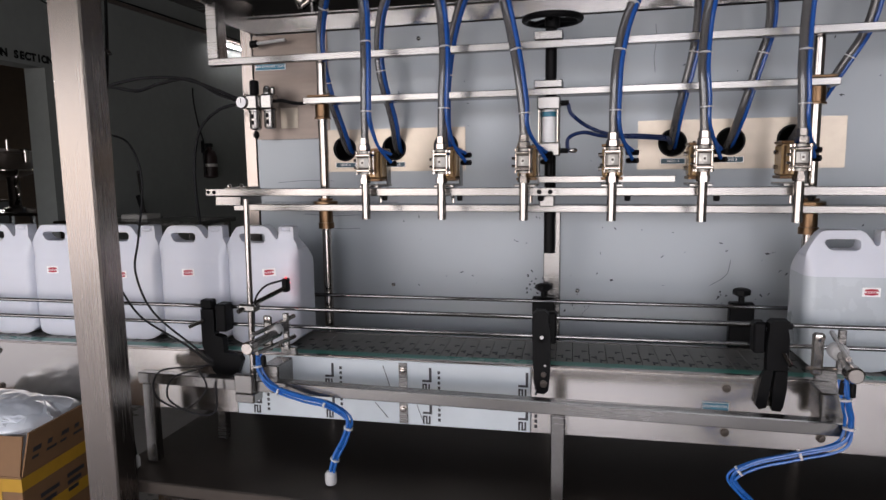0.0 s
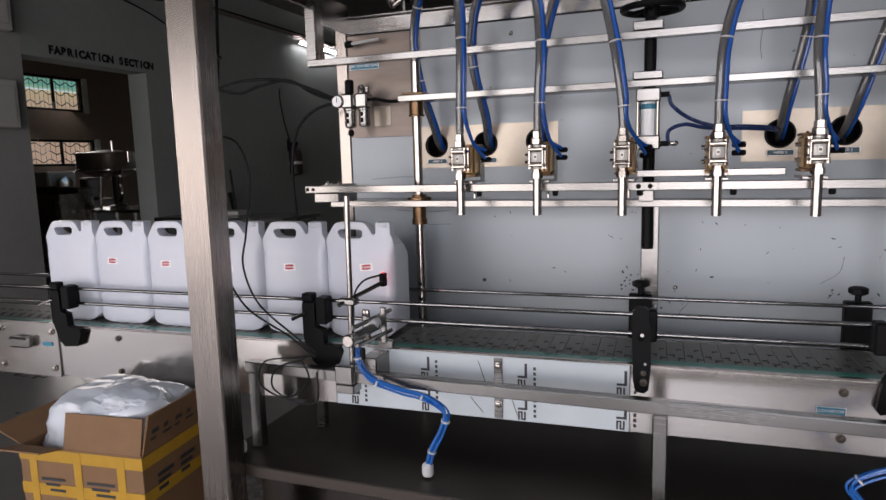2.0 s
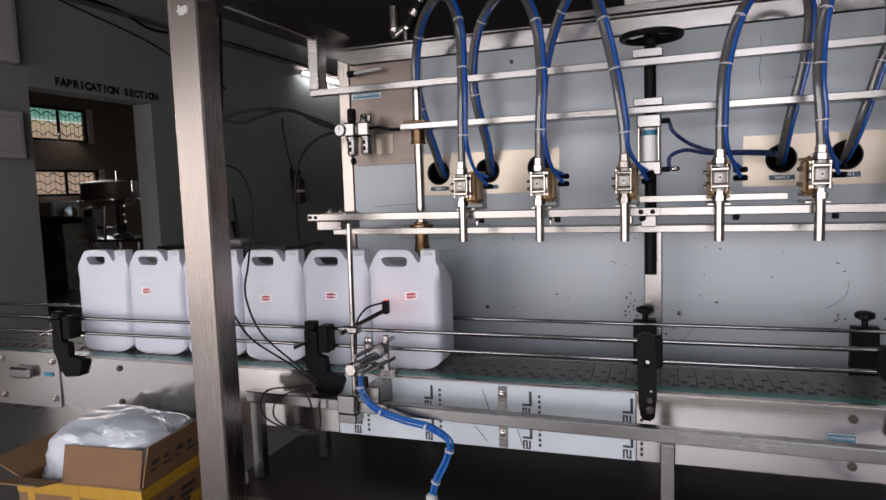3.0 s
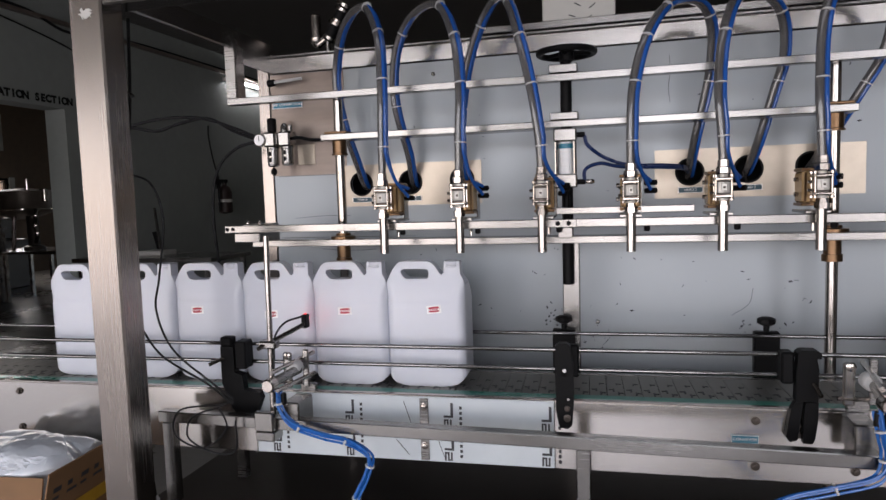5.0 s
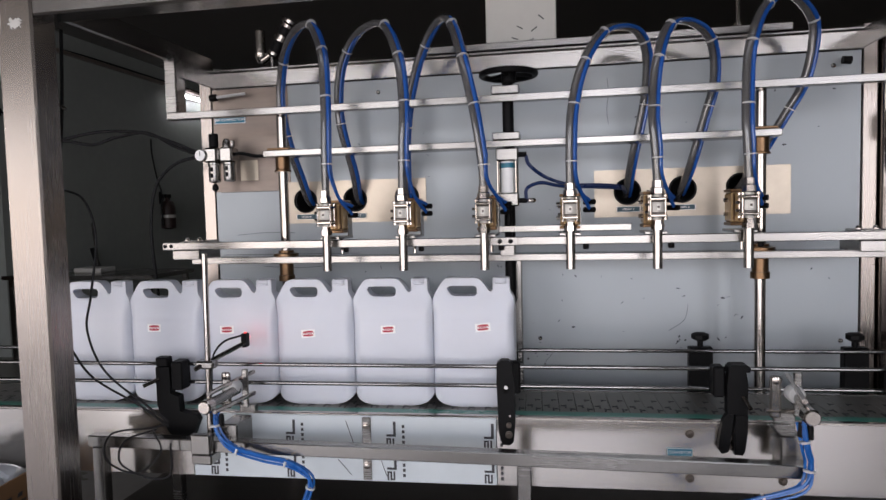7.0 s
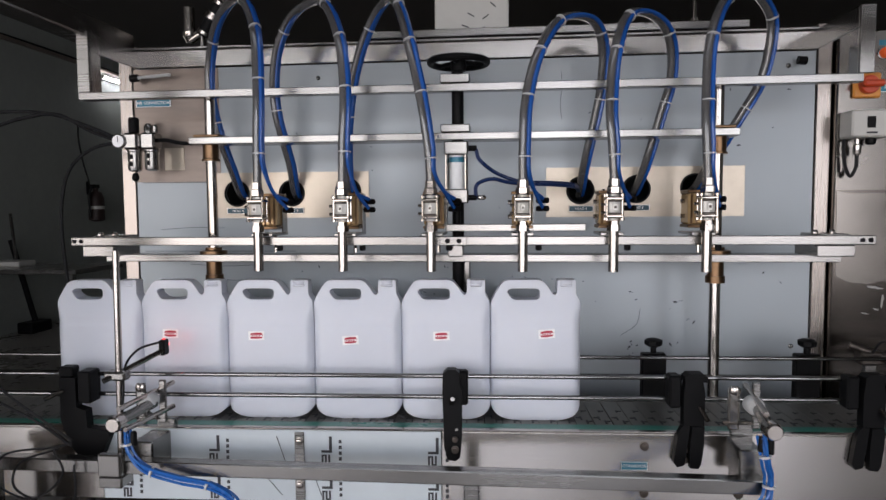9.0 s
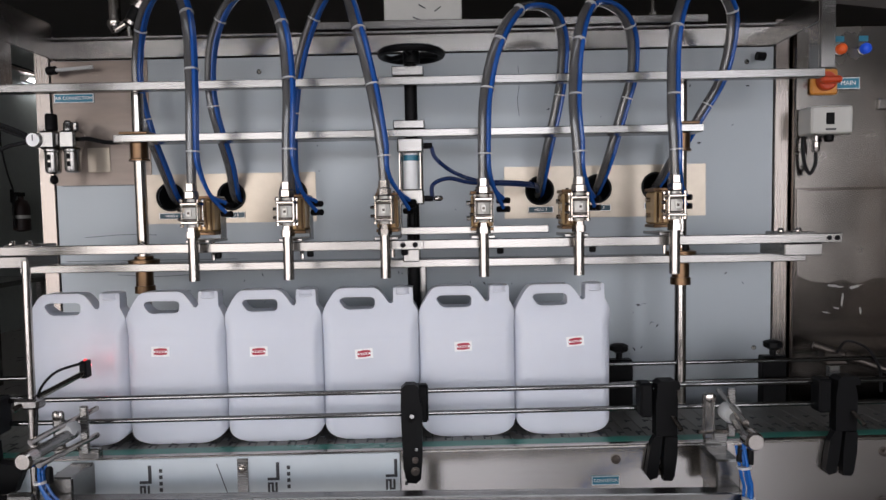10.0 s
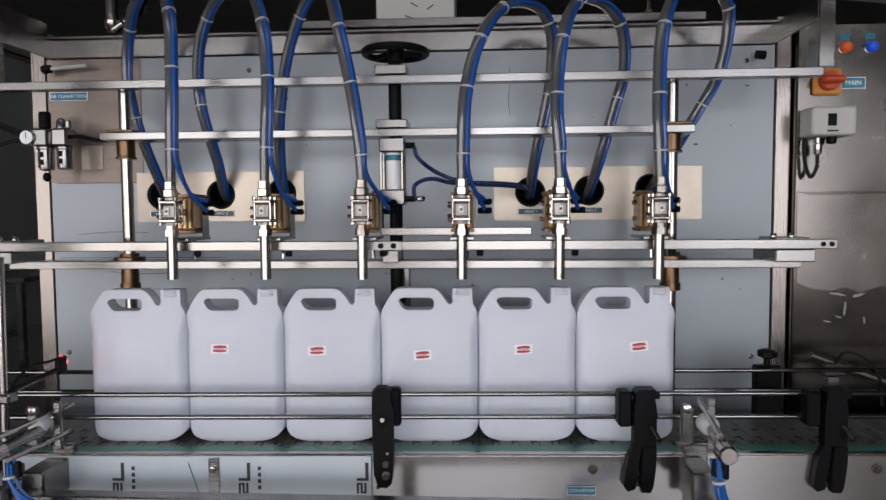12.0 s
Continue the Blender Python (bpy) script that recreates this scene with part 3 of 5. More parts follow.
def jerrycan(label_at, tilt, filled=False):
    text = "white translucent jerrycan on the conveyor, " + ("small red-white label" if label_at else "without a label")
    c = thing("jerrycan", text if not filled else "filled translucent jerrycan with a small red and white label", "jerrycan", None, "jerrycans on the conveyor")
    if "body" not in CAN_DATA:
        CAN_DATA["body"] = part("body", can_mesh(), HDPE, c, smooth=40)
        body = CAN_DATA["body"]
    else:
        body = new("body", CAN_DATA["body"].data)
        body.parent = c
    if filled:
        body.data = body.data.copy()
        body.data.materials.append(LIQUID)
        for p in body.data.polygons:
            p.material_index = 1 if p.center.z < 0.2025 else 0
    mod = body.modifiers.new("soft_edges", "BEVEL")
    mod.width, mod.segments, mod.limit_method, mod.angle_limit = 0.006, 4, "ANGLE", radians(50)
    ring = lathe([(0.0170, 0.2800), (0.0202, 0.2815), (0.0202, 0.2845), (0.0186, 0.2855), (0.0186, 0.2885), (0.0192, 0.2895), (0.0192, 0.2935), (0.0165, 0.2948)], (0.0638, -0.0345, 0.0035), "z", 20)
    part("neck_ring", ring, HDPE, c, "threaded neck ring")
    if label_at:
        x, z = label_at
        lab = part("label", box(-0.0172, 0.0172, -0.0006, 0, -0.0095, 0.0095, 0), STICKER, c, "white paper label with a red lozenge", pose(x, -0.0622, z, 0, -tilt, 0))
        part("emblem", prism([(-0.0140, -0.001), (-0.0115, 0.0055), (0.0, 0.0070), (0.0115, 0.0062), (0.0140, 0.0015), (0.0120, -0.0055), (0.0, -0.0068), (-0.0115, -0.0060)], -0.0011, -0.0006), RED, lab)
        band = part("bar", box(-0.0132, 0.0132, -0.0014, -0.0011, -0.0019, 0.0017, 0), STICKER, lab)
        for k in range(4):
            part("bar", box(-0.0098 + 0.005 * k, -0.0060 + 0.005 * k, -0.0016, -0.0014, -0.0011, 0.0009, 0), RED, band)
    return c


CAN_DATA = {}
CAN_SPOTS = [(0.022, 0.186, 5), (-0.009, 0.181, 2), (-0.013, 0.171, 4), (-0.027, 0.180, 1), (-0.026, 0.184, -1), None]
CANS = [jerrycan(spot and spot[:2], spot[2] if spot else 0) for spot in CAN_SPOTS]
LEAVING = [jerrycan((0.03, 0.172), 0, True), jerrycan((0.01, 0.18), 2, True)]


# ---- rods, rails and lift of the filling head ----
NOZZLES_AT = (-0.475, -0.287, -0.095, 0.099, 0.286, 0.473)
head = thing("lift_frame", "stainless lift frame carrying the filling nozzles", "filling machine frame")
for x in (-0.65, 0.54):
    part("guide_post", rod((x, 0.158, BASE_Z + 0.001), (x, 0.158, 1.62), 0.0125, 20), POLISHED, head, "polished round guide post")
    part("bush", lathe([(0.022, 1.472), (0.022, 1.476), (0.019, 1.478), (0.019, 1.51)], (x, 0.158, 0), "z", 24), BRASS, head, "bronze bush")
    part("bush_flange", box(x - 0.032, x + 0.032, 0.13, 0.19, 1.5275, 1.534, 0.002), BRASS, head)
    part("bush", lathe([(0.0215, 1.180), (0.0215, 1.196), (0.0185, 1.1965), (0.0185, 1.228)], (x, 0.158, 0), "z", 24), BRASS, head, "bronze bush")
    part("bush_flange", lathe([(0.033, 1.247), (0.033, 1.254), (0.02, 1.256), (0.02, 1.262)], (x, 0.158, 0), "z", 24), BRASS, head)
part("upper_rail", box(-0.958, 0.828, 0.117, 0.142, 1.619, 1.637, 0.0015), DULL, head)
part("middle_rail", box(-0.69, 0.578, 0.125, 0.19, 1.5105, 1.527, 0.0015), DULL, head)
part("nozzle_rail", box(-0.93, 0.817, 0.028, 0.048, 1.274, 1.293, 0.0015), DULL, head)
part("lower_rail", box(-0.912, 0.80, 0.13, 0.19, 1.229, 1.2465, 0.0015), DULL, head)
part("short_rail", box(-0.07, 0.24, 0.085, 0.105, 1.302, 1.318, 0.0015), DULL, head)
part("rail_block", box(-0.05 - 0.035, -0.05 + 0.032, 0.12, 0.19, 1.5275, 1.546, 0.002), DULL, head)
part("rail_block", box(-0.05 - 0.035, -0.05 + 0.032, 0.112, 0.17, 1.6375, 1.658, 0.002), DULL, head)
for sx in (-1, 1):
    x0, x1 = (-0.90, -0.825) if sx < 0 else (0.70, 0.775)
    part("end_block", box(x0, x1, 0.024, 0.13, 1.249, 1.2735, 0.002), DULL, head)
    part("end_plate", box(x0 + 0.01, x1, 0.0485, 0.128, 1.274, 1.296, 0.002), DULL, head)
    for x in (x0 + 0.015, x0 + 0.05):
        part("bolt", lathe([(0.006, 1.296), (0.006, 1.301), (0.004, 1.304)], (x, 0.07, 0), "z", 10), POLISHED, head)
    x0 = -0.958 if sx < 0 else 0.818
    part("hanger_upright", box(x0, x0 + 0.03, 0.117, 0.125, 1.6375, 1.782, 0.001), DULL, head)
    part("hanger_side", box(x0 + (0.024 if sx < 0 else 0), x0 + (0.03 if sx < 0 else 0.006), 0.126, 0.334, 1.735, 1.782, 0.001), STEEL, head)
    part("hanger_side", box(x0 + (0.024 if sx < 0 else 0), x0 + (0.03 if sx < 0 else 0.006), 0.126, 0.165, 1.6375, 1.734, 0.001), STEEL, head)
part("lift_screw", rod((-0.048, 0.158, 1.125), (-0.048, 0.158, 1.70), 0.014, 16), BLACK, head, "black lift screw")
part("lift_column", box(-0.064, -0.022, 0.174, 0.205, BASE_Z + 0.001, 1.2285, 0.002), DULL, head, "dull steel lift column")

wheel = thing("handwheel", "black cast handwheel on the lift screw", "handwheel", pose(-0.045, 0.15, 1.690))
rim = [(0.066 * math.cos(2 * math.pi * k / 24), 0.066 * math.sin(2 * math.pi * k / 24), 0) for k in range(25)]
part("rim", sweep(rim, 0.008, 10, spline=False), BLACK, wheel)
part("hub", lathe([(0.018, -0.02), (0.018, 0.012), (0.01, 0.016)], (0, 0, 0)), BLACK, wheel)
for a in (20, 140, 260):
    part("spoke", rod((0.012 * math.cos(radians(a)), 0.012 * math.sin(radians(a)), 0), (0.062 * math.cos(radians(a)), 0.062 * math.sin(radians(a)), 0), 0.006, 8), BLACK, wheel)

part("joint_plate", box(-0.078, -0.020, 0.0235, 0.0275, 1.2745, 1.2925, 0.0008), DULL, head)
for x in (-0.062, -0.037):
    part("joint_bolt", lathe([(0.0055, 0), (0.0055, -0.003), (0.003, -0.004)], (x, 0.0233, 1.2835), "y", 10), BLACK, head)
for x in NOZZLES_AT:
    part("rail_nut", lathe([(0.005, 1.262), (0.007, 1.264), (0.007, 1.2735)], (x + 0.035, 0.038, 0), "z", 8), BLACK, head)
for x in (-0.922, -0.905, 0.790, 0.806):
    part("end_hole", lathe([(0.0048, 0), (0.0048, -0.0012), (0.003, -0.0016)], (x, 0.0278, 1.2835), "y", 10), BLACK, head)
for x, dx in ((-0.935, 0.11), (0.79, -0.03)):
    part("rod_end", rod((x, 0.305, 1.705), (x + 0.02 * (1 if dx > 0 else -1), 0.305, 1.707), 0.010, 12), BLACK, head)
part("white_rod", rod((-0.914, 0.305, 1.707), (-0.825, 0.305, 1.713), 0.0045, 8), TIE, head)

# ---- nozzles ----
NOZZLES = list(NOZZLES_AT)


def nozzle(x):
    n = thing("filling_nozzle", "polished steel filling nozzle with ball valve and amber actuator", "filling nozzle", pose(x, 0, 0), "filling nozzles")
    part("spout", lathe([(0.0075, 1.2215), (0.0104, 1.22), (0.0104, 1.305)], (0, 0, 0)), POLISHED, n)
    part("lower_nut", lathe([(0.014, 1.3055), (0.014, 1.318), (0.011, 1.3185), (0.011, 1.326)], (0, 0, 0), "z", 6), POLISHED, n)
    part("valve_body", lathe([(0.0095, 1.327), (0.0095, 1.338), (0.0140, 1.340), (0.0155, 1.346), (0.0155, 1.362), (0.0140, 1.368), (0.0095, 1.370), (0.0095, 1.3815)], (0, 0, 0), "z", 8), CAST, n)
    pad = part("name_pad", box(-0.0055, 0.0055, -0.0195, -0.0155, 1.347, 1.362, 0.001), CAST, n, "pale cast pad with dark marks")
    part("bar", box(-0.0025, 0.0025, -0.0202, -0.0196, 1.3520, 1.3570, 0), DARK_STEEL, pad)
    for z in (1.3405, 1.3655):
        part("inner_flange", box(-0.0165, 0.0165, -0.0160, 0.0150, z, z + 0.0025, 0.0008), DARK_STEEL, n)
    for z in (1.332, 1.3685):
        part("flange", box(-0.0185, 0.0185, -0.0180, 0.0165, z, z + 0.0075, 0.0025), POLISHED, n)
    for sx in (-1, 1):
        for sy in (-0.0145, 0.0135):
            part("tie_bolt", lathe([(0.0042, 1.327), (0.0042, 1.3315), (0.0024, 1.332), (0.0024, 1.376), (0.0042, 1.3765), (0.0042, 1.381), (0.002, 1.383)], (sx * 0.0155, sy, 0), "z", 8), POLISHED, n)
    part("side_screw", rod((-0.0195, -0.003, 1.343), (-0.027, -0.003, 1.343), 0.0032, 8), POLISHED, n)
    part("side_screw", rod((-0.0195, -0.003, 1.360), (-0.027, -0.003, 1.360), 0.0032, 8), POLISHED, n)
    part("upper_nut", lathe([(0.011, 1.3815), (0.0145, 1.384), (0.0145, 1.396), (0.0115, 1.398), (0.0115, 1.412)], (0, 0, 0), "z", 6), POLISHED, n)
    part("stem", rod((0, 0.0145, 1.353), (0, 0.058, 1.353), 0.007, 12), POLISHED, n)
    act = part("actuator", box(-0.022, 0.022, 0.056, 0.118, 1.316, 1.383, 0.004), AMBER, n, "amber anodised actuator")
    for z0, z1 in ((1.3835, 1.390), (1.309, 1.3155)):
        part("end_cap", box(-0.0235, 0.0235, 0.055, 0.119, z0, z1, 0.001), BRASS, act)
    for dx in (-0.016, -0.005, 0.006, 0.017):
        part("rib", box(dx - 0.0022, dx + 0.0022, 0.0535, 0.0562, 1.319, 1.380, 0.0008), BRASS, act, "brown anodised rib")
    for dz in (1.334, 1.366):
        part("side_nut", rod((-0.0225, 0.085, dz), (-0.031, 0.085, dz), 0.005, 6), POLISHED, act)
    for dx in (-0.012, 0.014):
        part("cap_screw", lathe([(0.003, 1.3902), (0.003, 1.393)], (dx, 0.060, 0), "z", 8), BLACK, act)
    part("bracket", box(-0.024, 0.024, 0.02, 0.13, 1.2945, 1.3005, 0.001), DULL, n)
    part("bracket_side", box(0.0240, 0.0262, 0.085, 0.118, 1.301, 1.388, 0.0008), DULL, n)
    part("bracket_bolt", rod((0.008, 0.085, 1.255), (0.008, 0.085, 1.2935), 0.004, 8), POLISHED, n)
    for z in (1.352, 1.370):
        part("air_fitting", rod((0.034, 0.078, z), (0.056, 0.062, z), 0.0065, 10), BLACK, n)
    return n


for x in NOZZLES:
    nozzle(x)

# ---- product hoses ----
HOSE_RUNS = [
    (NOZZLES[0], [(-0.474, 0.0, 1.41), (-0.473, 0.0, 1.50), (-0.472, 0.005, 1.62), (-0.485, 0.03, 1.74), (-0.53, 0.085, 1.825), (-0.583, 0.13, 1.838), (-0.64, 0.18, 1.80), (-0.676, 0.22, 1.73), (-0.686, 0.235, 1.65), (-0.672, 0.25, 1.55), (-0.652, 0.285, 1.45), (-0.655, 0.345, 1.392), (-0.66, 0.42, 1.38)]),
    (NOZZLES[1], [(-0.286, 0.0, 1.41), (-0.284, 0.0, 1.50), (-0.281, 0.005, 1.60), (-0.296, 0.03, 1.715), (-0.34, 0.085, 1.81), (-0.392, 0.13, 1.83), (-0.45, 0.17, 1.81), (-0.495, 0.20, 1.745), (-0.515, 0.225, 1.66), (-0.512, 0.24, 1.58), (-0.494, 0.275, 1.47), (-0.503, 0.34, 1.395), (-0.508, 0.42, 1.38)]),
    (NOZZLES[2], [(-0.095, 0.0, 1.41), (-0.10, 0.0, 1.48), (-0.116, 0.005, 1.585), (-0.143, 0.03, 1.70), (-0.175, 0.085, 1.80), (-0.206, 0.13, 1.832), (-0.245, 0.17, 1.81), (-0.285, 0.20, 1.745), (-0.315, 0.225, 1.66), (-0.335, 0.25, 1.56), (-0.345, 0.285, 1.46), (-0.354, 0.345, 1.398), (-0.354, 0.42, 1.385)]),
    (NOZZLES[3], [(0.099, 0.0, 1.41), (0.099, 0.0, 1.48), (0.104, 0.005, 1.575), (0.128, 0.03, 1.675), (0.172, 0.085, 1.755), (0.222, 0.13, 1.782), (0.265, 0.17, 1.775), (0.288, 0.20, 1.73), (0.290, 0.225, 1.66), (0.281, 0.235, 1.59), (0.257, 0.26, 1.47), (0.252, 0.34, 1.395), (0.255, 0.42, 1.38)]),
    (NOZZLES[4], [(0.286, 0.0, 1.41), (0.282, 0.0, 1.48), (0.277, 0.005, 1.56), (0.288, 0.03, 1.67), (0.320, 0.085, 1.76), (0.364, 0.13, 1.785), (0.415, 0.17, 1.77), (0.443, 0.20, 1.725), (0.449, 0.225, 1.65), (0.432, 0.235, 1.58), (0.402, 0.26, 1.46), (0.392, 0.34, 1.395), (0.396, 0.42, 1.38)]),
    (NOZZLES[5], [(0.473, 0.0, 1.41), (0.470, 0.0, 1.48), (0.468, 0.005, 1.555), (0.480, 0.03, 1.69), (0.525, 0.085, 1.79), (0.588, 0.13, 1.825), (0.645, 0.18, 1.80), (0.669, 0.21, 1.755), (0.655, 0.225, 1.65), (0.610, 0.24, 1.56), (0.560, 0.28, 1.46), (0.541, 0.345, 1.402), (0.540, 0.42, 1.39)]),
]


def braided_hose_material():
    m = material("braided_clear_hose", (0.17, 0.17, 0.175), 0.22, 0.0, 0.2, 30, bump=0)
    nt, link = m.node_tree, m.node_tree.links.new
    uv = nt.nodes.new("ShaderNodeUVMap")
    sep = nt.nodes.new("ShaderNodeSeparateXYZ")
    link(uv.outputs[0], sep.inputs[0])
    waves = []
    for sign in (1, -1):
        a = nt.nodes.new("ShaderNodeMath")
        a.operation = "MULTIPLY"
        a.inputs[1].default_value = 12 * 2 * math.pi
        link(sep.outputs[0], a.inputs[0])
        c = nt.nodes.new("ShaderNodeMath")
        c.operation = "MULTIPLY_ADD"
        c.inputs[1].default_value = sign * 1050
        link(sep.outputs[1], c.inputs[0])
        link(a.outputs[0], c.inputs[2])
        s = nt.nodes.new("ShaderNodeMath")
        s.operation = "SINE"
        link(c.outputs[0], s.inputs[0])
        waves.append(s)
    top = nt.nodes.new("ShaderNodeMath")
    top.operation = "MAXIMUM"
    link(waves[0].outputs[0], top.inputs[0])
    link(waves[1].outputs[0], top.inputs[1])
    ramp = nt.nodes.new("ShaderNodeMapRange")
    ramp.inputs["From Min"].default_value, ramp.inputs["From Max"].default_value = 0.55, 1.0
    link(top.outputs[0], ramp.inputs[0])
    mix = nt.nodes.new("ShaderNodeMix")
    mix.data_type = "RGBA"
    mix.inputs[6].default_value, mix.inputs[7].default_value = (0.012, 0.012, 0.015, 1), (0.22, 0.215, 0.21, 1)
    link(ramp.outputs[0], mix.inputs[0])
    bsdf = nt.nodes["Principled BSDF"]
    link(mix.outputs[2], bsdf.inputs["Base Color"])
    bsdf.inputs["Coat Weight"].default_value, bsdf.inputs["Coat Roughness"].default_value = 1.0, 0.08
    return m


HOSE = braided_hose_material()
for x, run in HOSE_RUNS:
    hose = thing("product_hose", "clear braided hose tied together with blue air tubes", "hose", None, "product hoses")
    part("braided_hose", sweep(run, 0.0092, 12), HOSE, hose, "clear braided hose")
    for k, (dx, dy) in enumerate(((0.0115, -0.006), (0.0125, 0.0015), (0.0085, 0.009))):
        bm = sweep(run[1:], 0.0045, 8, offset=lambda p, d, t: Vector((dx, dy, 0)))
        part("air_tube", bm, BLUE, hose, "blue polyurethane air tube")
        z = 1.352 + 0.018 * min(k, 1)
        p0 = Vector(run[1]) + Vector((dx, dy, 0))
        part("air_tube_end", sweep([p0, p0 + Vector((0.001, 0.002, -0.05)), (x + 0.025, 0.03, 1.392), (x + 0.043, 0.062, z + 0.006), (x + 0.047, 0.068, z)], 0.0042, 8), BLUE, hose, "blue polyurethane air tube")
    pts = spline_points(run, 8)
    for k in (6, 17, 25, 33, 52, 70):
        p, q = pts[k], pts[k + 1]
        d = (q - p).normalized()
        c = p + Vector((0.005, 0.0, 0))
        part("cable_tie", sweep([c - d * 0.0013, c + d * 0.0013], 0.0138, 14, spline=False), TIE, hose, "white nylon cable tie")

# ---- control cabinet ----
CY = 0.31
cabinet = thing("control_cabinet", "tall stainless control cabinet with switches and film remnants", "control cabinet")
TORN = material("dusty_torn_film", (0.27, 0.265, 0.25), 0.5)
CAB_FILM_SHEEN = material("cabinet_film_and_sheen", (0.205, 0.19, 0.175), 0.25, 1.0, 0.10, 18, bump=0.05, blotch=5)
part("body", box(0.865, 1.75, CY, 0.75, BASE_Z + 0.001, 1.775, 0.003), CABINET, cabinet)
# paler skin puts the upper cabinet's brighter reflection into its colour
part("upper_sheen_skin", box(0.868, 1.745, CY - 0.001, CY - 0.0004, 1.3915, 1.772, 0), CAB_FILM_SHEEN, cabinet)
part("film_patch", prism([(0.872, 1.39), (0.90, 1.383), (1.3, 1.388), (1.3, 1.165), (1.06, 1.17), (1.02, 1.155), (0.985, 1.168), (0.95, 1.16), (0.905, 1.165), (0.875, 1.18)], CY - 0.0012, CY - 0.0004), CAB_FILM_SHEEN, cabinet, "leftover protective film with torn lower edge")
for x, lens, cap in ((0.968, ORANGE, "amber pilot lamp"), (1.025, BLUE_LENS, "blue pilot lamp")):
    lamp = part("pilot_lamp", lathe([(0.015, 0), (0.015, -0.004), (0.013, -0.005)], (x, CY - 0.0005, 1.718), "y", 20), DULL, cabinet, cap)
    part("lens", lathe([(0.0125, -0.0055), (0.0125, -0.014), (0.009, -0.019), (0.004, -0.021)], (x, CY - 0.0005, 1.718), "y", 20), lens, lamp)
    part("tag", box(x - 0.011, x + 0.011, CY - 0.002, CY - 0.0005, 1.737, 1.75, 0), SIGN_BLUE, cabinet)
sw = part("main_switch", box(0.897, 0.961, CY - 0.012, CY - 0.0005, 1.612, 1.672, 0.004), SWITCH_YELLOW, cabinet, "yellow and red main isolator switch")
part("dial", lathe([(0.022, -0.0125), (0.022, -0.024), (0.019, -0.027)], (0.929, CY, 1.642), "y", 24), SWITCH_RED, sw)
part("grip", box(0.904, 0.954, CY - 0.046, CY - 0.0275, 1.634, 1.650, 0.005), SWITCH_RED, sw)
nameplate(0.99, CY - 0.0005, 1.639, 0.054, 0.027, "MAIN", cabinet, letter=0.55)
part("socket", box(1.06, 1.10, CY - 0.01, CY - 0.0005, 1.575, 1.60, 0.002), DULL, cabinet)

rng = random.Random(12)
for cx, cz, w, h, tilt in ((0.965, 1.152, 0.030, 0.004, 8), (1.015, 1.150, 0.018, 0.005, -14), (0.985, 1.118, 0.004, 0.022, 6), (0.972, 1.098, 0.010, 0.003, 20), (0.945, 1.088, 0.012, 0.002, 12), (1.03, 1.09, 0.003, 0.010, -8)):
    scrap = [(w * math.cos(a) * rng.uniform(0.45, 1.1), h * math.sin(a) * rng.uniform(0.4, 1.1)) for a in [2 * math.pi * k / 14 for k in range(14)]]
    part("film_scrap", prism(scrap, -0.0005, 0), TORN, cabinet, "torn pale scrap of film", pose(cx, CY - 0.0013, cz, 0, tilt, 0))
pswitch = thing("pressure_switch", "light grey boxed pressure switch on the cabinet", "pressure switch")
part("case", box(0.872, 0.968, CY - 0.062, CY - 0.0005, 1.514, 1.578, 0.004), GREY_BOX, pswitch)
part("window", box(0.905, 0.924, CY - 0.0635, CY - 0.0625, 1.535, 1.562, 0.0003), BLACK, pswitch, "dark scale window")
part("bar", box(0.904, 0.928, CY - 0.0635, CY - 0.0625, 1.522, 1.526, 0), PRINT, pswitch)
part("gland", lathe([(0.007, 1.474), (0.009, 1.478), (0.009, 1.497), (0.006, 1.5), (0.006, 1.5135)], (0.900, CY - 0.03, 0), "z", 12), POLISHED, pswitch, "chrome cable gland")
part("gland", lathe([(0.008, 1.498), (0.011, 1.502), (0.011, 1.5135)], (0.93, CY - 0.03, 0), "z", 12), BLACK, pswitch)
part("cable", sweep([(0.900, CY - 0.03, 1.473), (0.899, CY - 0.03, 1.445), (0.889, CY - 0.025, 1.424), (0.880, CY - 0.018, 1.45), (0.877, CY - 0.015, 1.49), (0.878, CY - 0.014, 1.513)], 0.0042, 8), RUBBER, pswitch, "black cable loop")

# ---- air preparation unit on the panel ----
frl = thing("air_regulator", "air filter regulator with gauge and two bowls", "air regulator")
for x, zb in ((-0.908, 1.455), (-0.861, 1.457)):
    part("head", box(x - 0.0195, x + 0.0195, 0.242, 0.288, 1.512, 1.555, 0.005), DULL, frl)
    bowl = part("bowl", lathe([(0.010, zb), (0.016, zb + 0.003), (0.0175, zb + 0.01), (0.0175, 1.505), (0.0195, 1.507), (0.0195, 1.5115)], (x, 0.265, 0), "z", 20), DULL, frl, "metal guarded bowl")
    for dz in (0.014, 0.032):
        part("sight_slot", box(x - 0.004, x + 0.004, 0.2462, 0.2482, zb + dz, zb + dz + 0.012, 0.0005), BLACK, bowl)
part("drain", lathe([(0.004, 1.430), (0.009, 1.436), (0.009, 1.444), (0.005, 1.4515)], (-0.908, 0.265, 0), "z", 10), BLACK, frl)
part("knob", lathe([(0.011, 1.5555), (0.0135, 1.559), (0.0135, 1.592), (0.011, 1.596)], (-0.908, 0.265, 0), "z", 16), BLACK, frl, "black adjusting knob")
part("vent_cap", lathe([(0.006, 1.5555), (0.007, 1.559), (0.007, 1.572), (0.004, 1.575)], (-0.846, 0.258, 0), "z", 12), DULL, frl)
